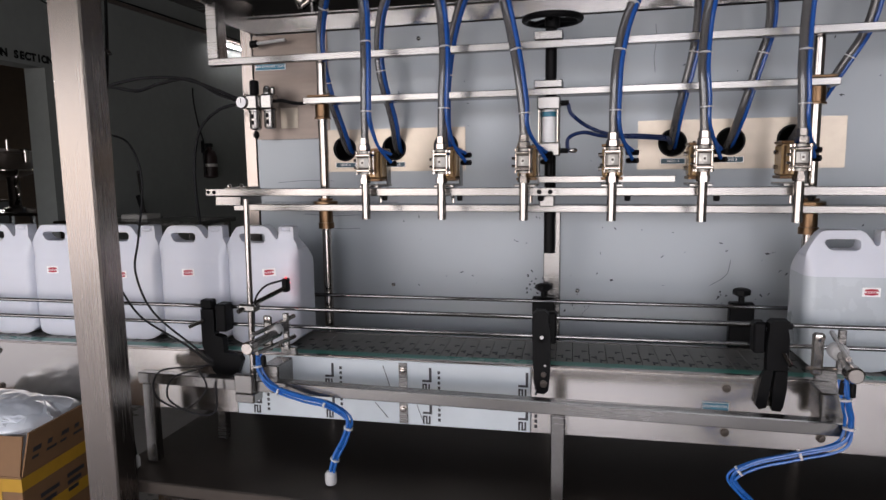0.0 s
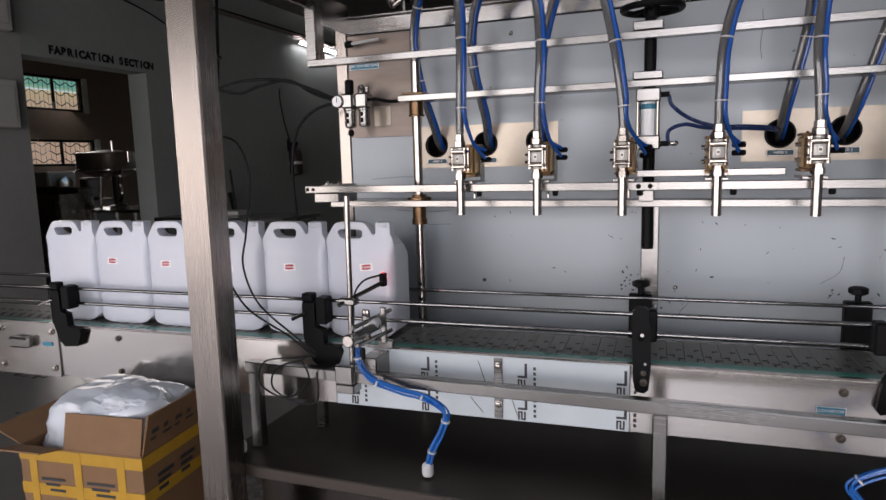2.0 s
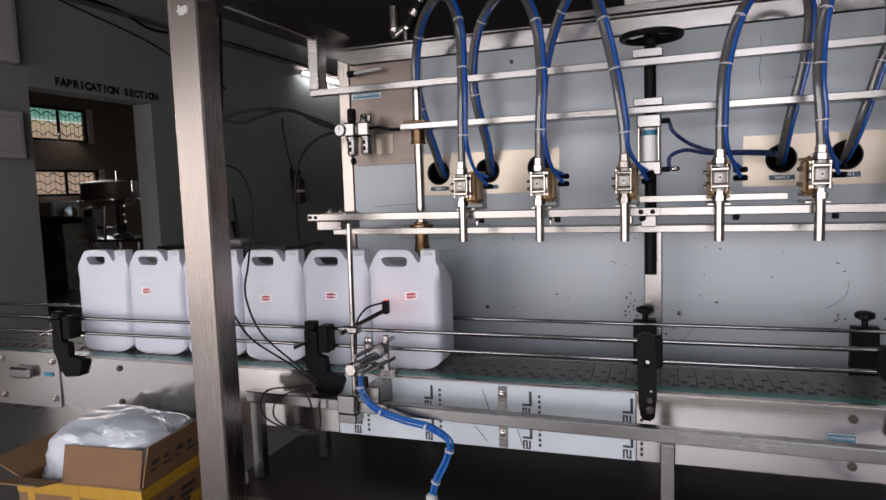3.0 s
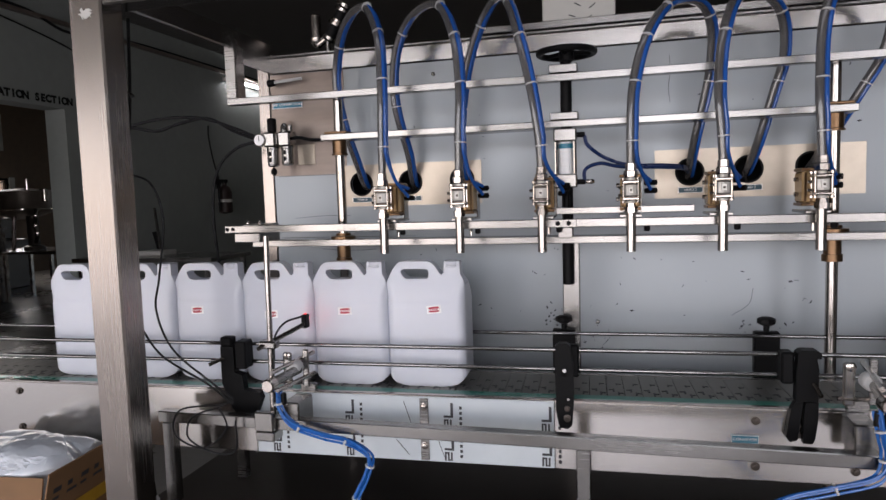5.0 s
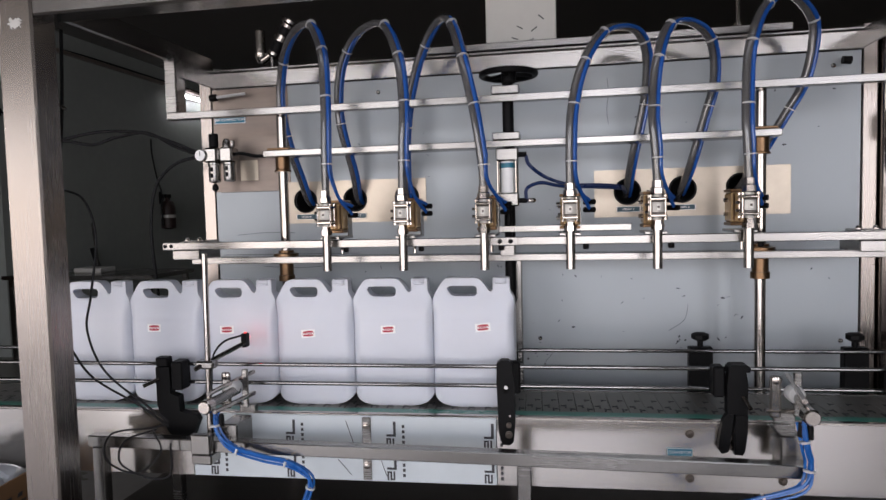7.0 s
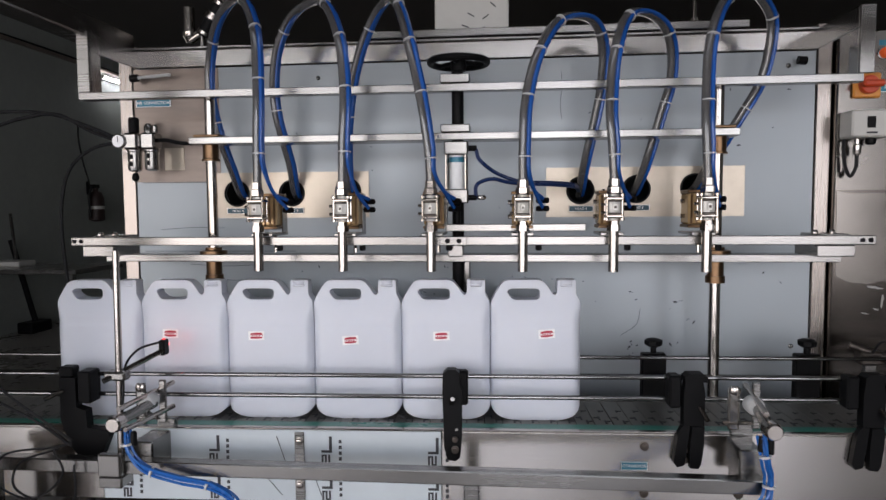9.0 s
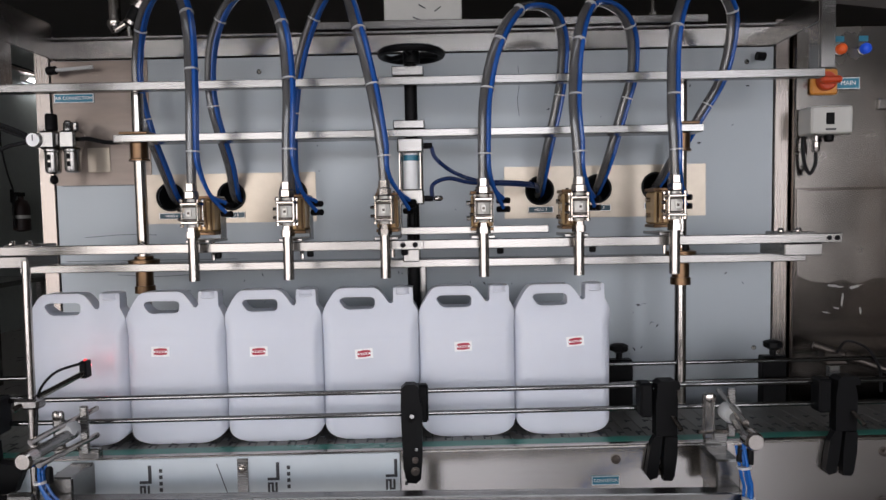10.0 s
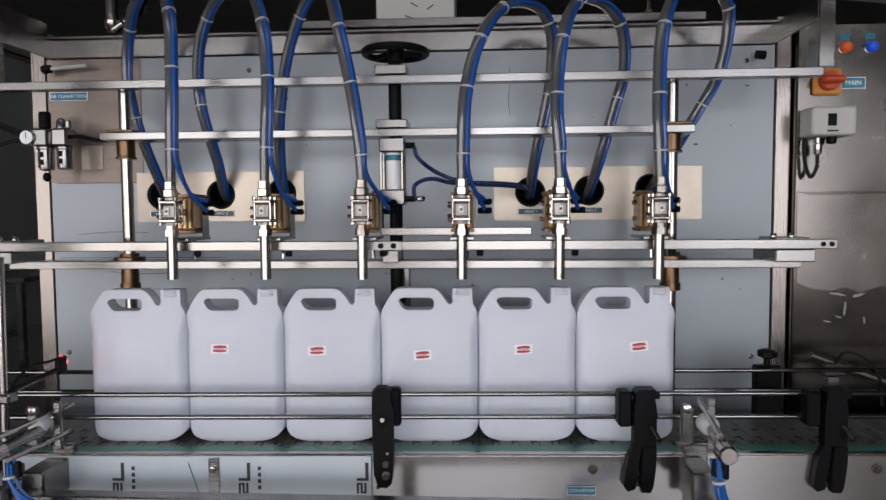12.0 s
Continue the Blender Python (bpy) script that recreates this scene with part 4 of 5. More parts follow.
part("oil_dome", lathe([(0.011, 1.5555), (0.011, 1.572), (0.006, 1.580)], (-0.868, 0.265, 0), "z", 14), DULL, frl)
part("connector", box(-0.8905, -0.8855, 0.25, 0.28, 1.52, 1.548, 0.001), DULL, frl)
gauge = part("gauge", lathe([(0.0185, 0), (0.0185, -0.012), (0.016, -0.014)], (-0.936, 0.250, 1.533), "y", 24), DULL, frl, "round pressure gauge")
part("dial", lathe([(0.0155, -0.0142), (0.0155, -0.0147)], (-0.936, 0.250, 1.533), "y", 24), STICKER, gauge)
part("needle", box(-0.937, -0.935, 0.2345, 0.2352, 1.531, 1.545, 0), PRINT, gauge)
part("port", rod((-0.958, 0.265, 1.533), (-0.926, 0.265, 1.533), 0.006, 10), BRASS, frl)
part("outlet_tube", sweep([(-0.850, 0.265, 1.535), (-0.82, 0.262, 1.536), (-0.78, 0.27, 1.528), (-0.73, 0.29, 1.53)], 0.005, 8), BLACK, frl)
part("mounting_plate", box(-0.862, -0.806, PY - 0.004, PY - 0.0006, 1.462, 1.522, 0.001), TAN_PLATE, frl)
for pts in ([(-0.958, 0.265, 1.533), (-1.02, 0.25, 1.514), (-1.079, 0.25, 1.466), (-1.105, 0.25, 1.392), (-1.111, 0.25, 1.291), (-1.112, 0.27, 1.10), (-1.112, 0.27, 0.80)],
            [(-0.952, 0.268, 1.541), (-1.019, 0.238, 1.573), (-1.12, 0.225, 1.606), (-1.241, 0.212, 1.610), (-1.346, 0.2, 1.592), (-1.40, 0.2, 1.58)],
            [(-0.955, 0.272, 1.536), (-1.02, 0.25, 1.562), (-1.09, 0.22, 1.602), (-1.176, 0.2, 1.59), (-1.252, 0.2, 1.573), (-1.346, 0.2, 1.588), (-1.40, 0.2, 1.575)]):
    part("air_line", sweep(pts, 0.0046, 8), RUBBER, frl, "black rubber air line")

# ---- lift cylinder ----
cyl = thing("air_cylinder", "pneumatic lift cylinder with white barrel and tie rods", "air cylinder")
CX, CYY = -0.048, 0.118
part("barrel", lathe([(0.0165, 1.398), (0.0165, 1.474)], (CX, CYY, 0), "z", 24), STICKER, cyl, "white barrel")
part("band", lathe([(0.0169, 1.458), (0.0169, 1.470)], (CX, CYY, 0), "z", 24), SIGN_BLUE, cyl)
for z0, z1 in ((1.4745, 1.505), (1.365, 1.3975)):
    part("end_cap", box(CX - 0.027, CX + 0.027, CYY - 0.024, CYY + 0.024, z0, z1, 0.003), DULL, cyl)
for sx in (-1, 1):
    for sy in (-1, 1):
        part("tie_rod", rod((CX + sx * 0.022, CYY + sy * 0.019, 1.398), (CX + sx * 0.022, CYY + sy * 0.019, 1.474), 0.003, 8), POLISHED, cyl)
part("piston_rod", rod((CX, CYY, 1.29), (CX, CYY, 1.3645), 0.009, 14), BLACK, cyl)
part("clevis", box(CX - 0.016, CX + 0.018, 0.05, 0.10, 1.247, 1.2735, 0.002), DULL, cyl)
for z in (1.49, 1.378):
    part("fitting", rod((CX + 0.0275, CYY, z), (CX + 0.046, CYY, z), 0.0065, 10), BLACK, cyl)
part("muffler", lathe([(0.004, 0.0), (0.006, 0.004), (0.006, 0.016), (0.003, 0.02)], (CX + 0.047, CYY, 1.378), "x", 10), POLISHED, cyl)
part("air_tube", sweep([(-0.004, CYY, 1.488), (0.005, 0.12, 1.463), (0.043, 0.14, 1.434), (0.099, 0.16, 1.415), (0.169, 0.19, 1.413), (0.229, 0.24, 1.409), (0.25, 0.34, 1.40)], 0.0045, 8), NAVY, cyl, "dark blue air tube")
part("air_tube", sweep([(-0.004, CYY, 1.376), (-0.002, 0.117, 1.407), (0.033, 0.12, 1.420), (0.081, 0.14, 1.411), (0.169, 0.185, 1.408), (0.229, 0.235, 1.404), (0.252, 0.34, 1.395)], 0.0045, 8), NAVY, cyl, "dark blue air tube")

# ---- can stops and sensors on the bench ----
def can_stop(x, z, side):
    """A pneumatic stop gate: twin rods through a block, on an upright bracket."""
    c = thing("can_stop", "pneumatic can stop with twin rods and a white guide block", "can stop", pose(x, 0, z), "can stops")
    part("guide_rod", rod((-0.012, -0.255, 0.032), (0.010, -0.095, 0.040), 0.005, 10), POLISHED, c)
    part("guide_rod", rod((0.0, -0.255, -0.006), (0.020, -0.115, -0.004), 0.005, 10), POLISHED, c)
    part("cylinder", rod((-0.008, -0.252, 0.012), (0.006, -0.165, 0.018), 0.0105, 14), DULL, c, "small aluminium cylinder")
    part("nose", lathe([(0.012, -0.03), (0.015, -0.026), (0.015, -0.006), (0.010, 0.0)], (-0.008, -0.252, 0.010), "y", 14), POLISHED, c)
    part("gate_plate", box(0.006, 0.020, -0.146, -0.138, -0.03, 0.058, 0.002), DULL, c)
    part("guide_block", lathe([(0.014, -0.014), (0.0165, -0.010), (0.0165, 0.010), (0.014, 0.014)], (-0.001, -0.168, 0.022), "y", 20), TIE, c, "white plastic guide block")
    mount = part("mount_plate", box(-0.040, -0.019, -0.152, -0.146, -0.032, 0.052, 0.004), DULL, c)
    part("eyelet", lathe([(0.009, 0), (0.009, -0.004), (0.005, -0.006)], (-0.028, -0.1525, 0.044), "y", 14), POLISHED, mount)
    part("cross_bolt", rod((-0.048, -0.149, -0.018), (0.004, -0.149, -0.018), 0.004, 8), POLISHED, mount)
    part("bracket", box(-0.02, 0.02, -0.112, -0.098, -0.955 + 0.81, -0.032, 0.002), DULL, c)
    part("bracket_foot", box(-0.03, 0.012, -0.186, -0.113, -0.115, -0.055, 0.003), DULL, c)
    for dx, dz in ((-0.012, -0.02), (0.004, -0.024)):
        part("tube_fitting", lathe([(0.006, -0.03), (0.006, -0.008), (0.004, -0.004)], (dx, -0.235, dz + 0.012), "z", 10), BLACK, c)
    return c


can_stop(-0.640, 0.955, -1)
can_stop(0.512, 0.972, 1)
post = thing("sensor_post", "thin upright rod with cross clamp and photo sensor", "sensor post")
part("rod", rod((-0.684, -0.2, 0.873), (-0.679, -0.2, 1.278), 0.0065, 12), POLISHED, post)
part("base_clamp", box(-0.716, -0.668, -0.228, -0.187, 0.822, 0.845, 0.003), DULL, post)
part("base_clamp", box(-0.714, -0.668, -0.232, -0.216, 0.8455, 0.89, 0.003), DULL, post)
part("cross_clamp", box(-0.706, -0.662, -0.215, -0.19, 1.028, 1.046, 0.004), DULL, post)
part("arm", rod((-0.699, -0.225, 1.031), (-0.640, -0.116, 1.066), 0.0055, 10), POLISHED, post)
eye = part("sensor", box(-0.647, -0.634, -0.118, -0.098, 1.056, 1.088, 0.002), BLACK, post, "small black photo sensor with red lamp")
part("lamp", lathe([(0.003, 0), (0.003, 0.002)], (-0.640, -0.108, 1.0882), "z", 8), LASER, eye)
part("beam_lens", lathe([(0.0045, 0), (0.0045, 0.002), (0.003, 0.003)], (-0.640, -0.0978, 1.076), "y", 10), BEAM, eye, "glowing red beam lens")
part("sensor_cable", sweep([(-0.642, -0.12, 1.085), (-0.665, -0.16, 1.078), (-0.676, -0.19, 1.05), (-0.672, -0.205, 1.0), (-0.676, -0.21, 0.93)], 0.0024, 6), RUBBER, post)

# second stop behind the belt, before the cabinet
rear = thing("rear_can_stop", "steel rod in a clamp block on a bracket behind the belt", "can stop")
part("bracket", box(0.893, 0.918, 0.196, 0.212, 0.80, 0.985, 0.002), DULL, rear)
part("clamp_block", box(0.880, 0.932, 0.190, 0.226, 0.9855, 1.016, 0.004), DARK_STEEL, rear)
part("slide_rod", rod((0.865, 0.215, 1.028), (1.10, 0.14, 0.945), 0.0085, 12), DARK_STEEL, rear)
part("collar", rod((0.925, 0.196, 1.006), (0.950, 0.188, 0.998), 0.013, 14), DARK_STEEL, rear)
part("cable", sweep([(0.905, 0.19, 1.016), (0.915, 0.17, 1.045), (0.955, 0.165, 1.03), (0.985, 0.165, 0.985), (0.99, 0.165, 0.93)], 0.003, 6), RUBBER, rear)

# blue air tubes of the stops
def tube_bundle(runs, plug, label):
    b = thing("air_tube_bundle", label, "air tubes", None, "air tube bundles")
    for k, (dx, dy, dz) in enumerate(((0, 0, 0), (0.006, 0.003, 0.004), (0.001, -0.006, 0.008), (-0.006, 0.004, 0.002), (0.004, -0.003, -0.006))):
        part("tube", sweep([(x + dx, y + dy, z + dz) for x, y, z in runs], 0.0026, 7), BRIGHT_BLUE, b)
    pts = spline_points(runs, 8)
    for k in range(5, len(pts) - 4, 13):
        d = (pts[k + 1] - pts[k]).normalized() * 0.002
        part("cable_tie", sweep([pts[k] - d, pts[k] + d], 0.0105, 10, spline=False), TIE, b)
    if plug:
        part("plug", lathe([(0.011, -0.012), (0.013, -0.008), (0.013, 0.012), (0.008, 0.018)], plug, "z", 14), TIE, b, "white plug")
    return b


tube_bundle([(-0.648, -0.238, 0.942), (-0.644, -0.24, 0.90), (-0.615, -0.238, 0.868), (-0.55, -0.235, 0.848), (-0.489, -0.232, 0.836), (-0.445, -0.23, 0.806), (-0.452, -0.23, 0.766), (-0.476, -0.23, 0.718), (-0.488, -0.23, 0.678)], (-0.489, -0.23, 0.667), "bundle of bright blue air tubes hanging with a white plug")
tube_bundle([(0.500, -0.238, 0.958), (0.508, -0.24, 0.91), (0.516, -0.232, 0.88), (0.503, -0.235, 0.839), (0.429, -0.235, 0.811), (0.362, -0.235, 0.788), (0.324, -0.235, 0.755), (0.36, -0.235, 0.71), (0.41, -0.235, 0.665)], None, "bundle of bright blue air tubes drooping to the table")

# black cables by the post
cables = thing("hanging_cables", "black rubber cables hanging behind the post", "cables")
for pts, r in (
    ([(-0.955, -0.25, 1.76), (-0.965, -0.25, 1.587), (-0.984, -0.25, 1.419), (-0.99, -0.25, 1.22), (-0.985, -0.25, 1.065), (-0.975, -0.25, 0.906), (-0.975, -0.25, 0.743), (-0.970, -0.25, 0.68)], 0.0036),
    ([(-0.98, -0.25, 1.425), (-0.925, -0.25, 1.40), (-0.90, -0.25, 1.32), (-0.92, -0.25, 1.195), (-0.934, -0.25, 1.118), (-0.897, -0.25, 1.03), (-0.801, -0.25, 0.957), (-0.758, -0.24, 0.92)], 0.0024),
    ([(-0.985, -0.25, 1.09), (-0.927, -0.25, 1.015), (-0.816, -0.25, 0.956), (-0.762, -0.235, 0.907)], 0.0024),
    ([(-0.762, -0.235, 0.912), (-0.80, -0.235, 0.903), (-0.901, -0.235, 0.885), (-0.917, -0.235, 0.827), (-0.845, -0.235, 0.80), (-0.783, -0.235, 0.85), (-0.80, -0.235, 0.90)], 0.0022),
    ([(-0.79, -0.232, 0.90), (-0.87, -0.232, 0.87), (-0.885, -0.232, 0.82), (-0.82, -0.232, 0.79), (-0.765, -0.232, 0.80), (-0.76, -0.232, 0.87)], 0.0022),
):
    part("cable", sweep(pts, r, 8), RUBBER, cables)
part("hook", sweep([(-0.955, -0.25, 1.592), (-0.968, -0.25, 1.602), (-0.984, -0.25, 1.598), (-0.985, -0.25, 1.575)], 0.004, 8), DULL, cables, "small pale hook")
for z in (1.392, 1.372, 1.352, 1.334):
    part("connector", box(-0.990, -0.976, -0.257, -0.244, z - 0.006, z + 0.006, 0.002), BLACK, cables)
part("plug", lathe([(0.005, 0.652), (0.009, 0.656), (0.009, 0.676), (0.005, 0.684)], (-0.970, -0.25, 0), "z", 10), TIE, cables, "white plug end")

# ---- over the panel ----
duct = thing("grey_riser_box", "light grey sheet metal riser box above the panel", "riser box")
part("shell", box(-0.128, 0.072, 0.42, 0.58, 1.73, 2.6, 0.003), GREY_BOX, duct)
for x, z, tilt in ((-0.03, 1.875, 30), (0.01, 1.868, -35), (-0.045, 1.845, 20), (0.0, 1.838, -25), (0.03, 1.90, 40)):
    part("chip", box(-0.010, 0.010, -0.0005, 0.0005, -0.0015, 0.0015, 0), PRINT, duct, "dark paint chip", pose(x, 0.4192, z, 0, tilt, 0))
pin = thing("threaded_pin", "bright threaded steel pin standing on the panel lip", "steel pin")
part("pin", rod((0.534, 0.335, 1.8125), (0.532, 0.335, 1.93), 0.005, 10), POLISHED, pin)
part("nut", lathe([(0.010, 1.8125), (0.010, 1.822)], (0.534, 0.335, 0), "z", 6), POLISHED, pin)
fitting = thing("sight_glass_fitting", "bright steel pipe fitting with a slanted sight tube", "pipe fitting")
part("tube", lathe([(0.010, 1.832), (0.016, 1.845), (0.019, 1.85), (0.019, 1.862), (0.015, 1.864), (0.015, 1.93), (0.010, 1.934)], (-0.838, 0.45, 0), "z", 16), POLISHED, fitting)
part("elbow", rod((-0.835, 0.45, 1.838), (-0.808, 0.45, 1.855), 0.012, 12), POLISHED, fitting)
part("slant_body", rod((-0.800, 0.45, 1.850), (-0.735, 0.45, 1.955), 0.019, 16), BLACK, fitting, "dark slanted sight tube")
for u, r in ((0.04, 0.020), (0.42, 0.026), (0.50, 0.022), (0.80, 0.026), (0.92, 0.030)):
    p = Vector((-0.800, 0.45, 1.850)).lerp(Vector((-0.735, 0.45, 1.955)), u)
    part("collar", rod(p, p + Vector((0.005, 0, 0.008)), r, 16), POLISHED, fitting)
part("stay", rod((-0.80, 0.45, 1.80), (-0.80, 0.45, 1.875), 0.008, 10), DULL, fitting)
part("foot", box(-0.83, -0.77, 0.36, 0.47, 1.7905, 1.80, 0.001), DULL, fitting)

# ---- cartons ----
def carton(x, y, z, w, d, h, rz, label, flaps=True):
    c = thing("carton", label, "carton", pose(x, y, z, 0, 0, rz), "stacked cartons")
    t = 0.004
    part("base", box(-w / 2, w / 2, -d / 2, d / 2, 0, t, 0), CARD, c)
    for x0, x1, y0, y1 in ((-w / 2, w / 2, -d / 2, -d / 2 + t), (-w / 2, w / 2, d / 2 - t, d / 2), (-w / 2, -w / 2 + t, -d / 2 + t, d / 2 - t), (w / 2 - t, w / 2, -d / 2 + t, d / 2 - t)):
        part("side", box(x0, x1, y0, y1, t, h, 0.0008), CARD, c)
    for z0 in (h * 0.50, h * 0.86):
        part("tape", box(-w / 2 - 0.0015, w / 2 + 0.0015, -d / 2 - 0.0012, -d / 2 - 0.0003, z0, z0 + 0.03, 0), YELLOW, c, "yellow printed tape")
        part("tape", box(w / 2 + 0.0003, w / 2 + 0.0012, -d / 2 - 0.001, d / 2, z0, z0 + 0.03, 0), YELLOW, c, "yellow printed tape")
    for x0 in (-w * 0.42, -w * 0.05, w * 0.3):
        part("tape", box(x0, x0 + 0.022, -d / 2 - 0.0018, -d / 2 - 0.0013, 0.01, h - 0.005, 0), YELLOW, c, "yellow printed tape")
    for x0, z0, ww in ((-w * 0.33, h * 0.66, 0.07), (w * 0.05, h * 0.66, 0.08), (-w * 0.30, h * 0.25, 0.09), (w * 0.08, h * 0.30, 0.07)):
        for k in range(3):
            part("printed_bar", box(x0 + 0.012 * k, x0 + ww - 0.015 * (k % 2), -d / 2 - 0.0024, -d / 2 - 0.0019, z0 - 0.014 * k, z0 - 0.014 * k + 0.007, 0), PRINT, c)
    for y0, z0 in ((-d * 0.3, h * 0.7), (d * 0.05, h * 0.72)):
        for k in range(3):
            part("printed_bar", box(w / 2 + 0.0013, w / 2 + 0.0018, y0, y0 + 0.06 - 0.012 * k, z0 - 0.018 * k, z0 - 0.018 * k + 0.01, 0), PRINT, c)
    if flaps:
        part("flap", box(-w / 2, w / 2, -0.115, 0, -0.002, 0.002, 0.0005), CARD, c, "open flap", pose(0, -d / 2 + 0.002, h, 62, 0, 0))
        part("flap", box(-w / 2, w / 2, 0, 0.115, -0.002, 0.002, 0.0005), CARD, c, "open flap", pose(0, d / 2 - 0.002, h, 70, 0, 0))
    return c


crate = thing("wooden_crate", "low wooden crate under the cartons", "crate", pose(-1.36, -0.30, 0, 0, 0, 6))
part("boards", box(-0.2, 0.2, -0.15, 0.12, 0, 0.17, 0.004), CARD, crate)
carton(-1.36, -0.285, 0.1705, 0.37, 0.27, 0.25, 4, "brown cardboard carton with yellow tape under another carton", False)
top_carton = carton(-1.355, -0.275, 0.421, 0.36, 0.25, 0.25, 6, "open brown cardboard carton with yellow printed tape", False)
part("flap", box(-0.045, 0.178, -0.003, 0.001, 0, 0.088, 0.0005), CARD, top_carton, "front flap standing up", pose(0, -0.123, 0.2505, -12, 0, 0))
part("flap", box(-0.178, -0.05, -0.003, 0.001, 0, 0.07, 0.0005), CARD, top_carton, "front flap bent outwards", pose(0, -0.123, 0.2505, 75, 0, 0))
side_flap = part("flap", box(-0.001, 0.003, -0.12, 0.12, 0, 0.105, 0.0005), CARD, top_carton, "side flap standing up", pose(0.178, 0, 0.2505, 0, 14, 0))
for k in range(5):
    part("printed_bar", box(0.0035, 0.004, -0.10 + 0.045 * k, -0.075 + 0.045 * k - 0.01 * (k % 2), 0.05, 0.062, 0), PRINT, side_flap)
    part("printed_bar", box(0.0035, 0.004, -0.10 + 0.045 * k, -0.080 + 0.045 * k + 0.012 * (k % 2), 0.032, 0.039, 0), PRINT, side_flap)
part("flap", box(-0.003, 0.001, -0.12, 0.12, 0, 0.09, 0.0005), CARD, top_carton, "side flap bent outwards", pose(-0.178, 0, 0.2505, 0, -65, 0))
bag = thing("polythene_bag", "crumpled clear polythene bag lying in the open carton", "plastic bag", pose(-1.355, -0.268, 0.675, 0, 2, 6))


def crumpled(scale, lean, seed, sharp):
    bm = bmesh.new()
    bmesh.ops.create_icosphere(bm, subdivisions=5, radius=1.0)
    at = Vector((seed, 1, 2))
    for v in bm.verts:
        d = v.co.copy()
        crease = abs(noise.noise(d * 2.0 + at)) * 0.16 + abs(noise.noise(d * 5.0 + at)) * 0.07 + abs(noise.noise(d * 12.0)) * 0.018
        sq = (abs(d.x) ** sharp + abs(d.y) ** sharp + abs(d.z) ** sharp) ** (-1 / sharp)
        p = Vector((d.x * scale[0], d.y * scale[1], d.z * scale[2])) * sq * (1.05 - crease)
        p.x += lean * p.z
        bm.verts.ensure_lookup_table()
        v.co = p
    return bm


part("bag_body", crumpled((0.160, 0.105, 0.120), 0.35, 3, 5), POLY, bag, smooth=24)
part("bag_fold", crumpled((0.075, 0.080, 0.030), 0.0, 8, 3), POLY, bag, "loose glossy fold of the bag", pose(0.085, -0.02, 0.105, 0, 10, 20), smooth=24)

# ---- things on and before the far wall ----
sign = thing("wall_sign", "dark painted letters on the lintel over the doorway", "wall sign", pose(SX + 0.003, 3.56, 2.435, 0, 0, 90))
for k, ch in enumerate("FABRICATION SECTION"):
    if ch != " ":
        writing(ch, 0.098, RUBBER, pose(-0.59 + 0.0657 * k, 0, 0), sign, "letter", bold=0.006)
tube = thing("tube_light", "lit fluorescent tube on the wall", "tube light")
part("batten", box(SX + 0.001, SX + 0.05, 6.95, 8.28, 3.10, 3.15, 0.003), GREY_BOX, tube)
part("tube", rod((SX + 0.08, 6.99, 3.12), (SX + 0.08, 8.24, 3.12), 0.018, 12), TUBE_GLOW, tube, "glowing white tube")
for y in (6.96, 8.245):
    part("holder", box(SX + 0.0505, SX + 0.1, y, y + 0.02, 3.10, 3.15, 0.002), GREY_BOX, tube)
tray = thing("cable_tray", "dusty dark cable tray running along the wall", "cable tray")
part("channel", box(SX + 0.001, SX + 0.06, 1.0, 8.9, 3.20, 3.235, 0.003), BARE, tray)
part("cable", sweep([(SX + 0.03, 1.0, 3.25), (SX + 0.03, 2.6, 3.248), (SX + 0.04, 3.6, 3.252), (SX + 0.05, 4.1, 3.14), (SX + 0.03, 4.6, 3.19), (SX + 0.03, 5.4, 3.25), (SX + 0.03, 8.8, 3.25)], 0.014, 8), RUBBER, tray)
ext = thing("fire_extinguisher", "very dark red fire extinguisher hung on the wall", "fire extinguisher")
part("cylinder", lathe([(0.04, 1.20), (0.095, 1.22), (0.095, 1.50), (0.07, 1.57), (0.03, 1.60), (0.03, 1.63)], (SX + 0.12, 6.66, 0), "z", 20), material("very_dark_red", (0.022, 0.010, 0.009), 0.55), ext)
part("valve", box(SX + 0.09, SX + 0.15, 6.58, 6.70, 1.631, 1.68, 0.004), BLACK, ext)
part("band", lathe([(0.097, 1.36), (0.097, 1.40)], (SX + 0.12, 6.66, 0), "z", 20), GREY_BOX, ext, "pale strap")
part("hose", sweep([(SX + 0.12, 6.58, 1.65), (SX + 0.13, 6.50, 1.52), (SX + 0.12, 6.53, 1.25)], 0.014, 8), RUBBER, ext)
part("hook", box(SX + 0.001, SX + 0.03, 6.64, 6.68, 1.55, 1.72, 0.002), BLACK, ext)
wcab = thing("wall_cables", "thin black cables fixed along the wall", "cables")
for pts, r in (([(SX + 0.02, 6.50, 2.42), (SX + 0.02, 6.50, 2.25), (SX + 0.03, 6.56, 1.95), (SX + 0.05, 6.63, 1.72)], 0.010), ([(SX + 0.02, 3.0, 3.19), (SX + 0.02, 4.2, 2.98), (SX + 0.02, 4.75, 2.72), (SX + 0.02, 4.9, 2.5)], 0.008)):
    part("cable", sweep(pts, r, 8), RUBBER, wcab)
broom = thing("broom", "dark thick-handled broom leaning on the wall", "broom")
part("handle", rod((-5.16, 5.36, 0.12), (-5.325, 5.26, 1.03), 0.03, 10), BLACK, broom)
part("head", box(-5.26, -5.08, 5.20, 5.52, 0.001, 0.12, 0.01), BLACK, broom)
shelf = thing("side_bench", "dark low bench with a dustpan on it", "bench")
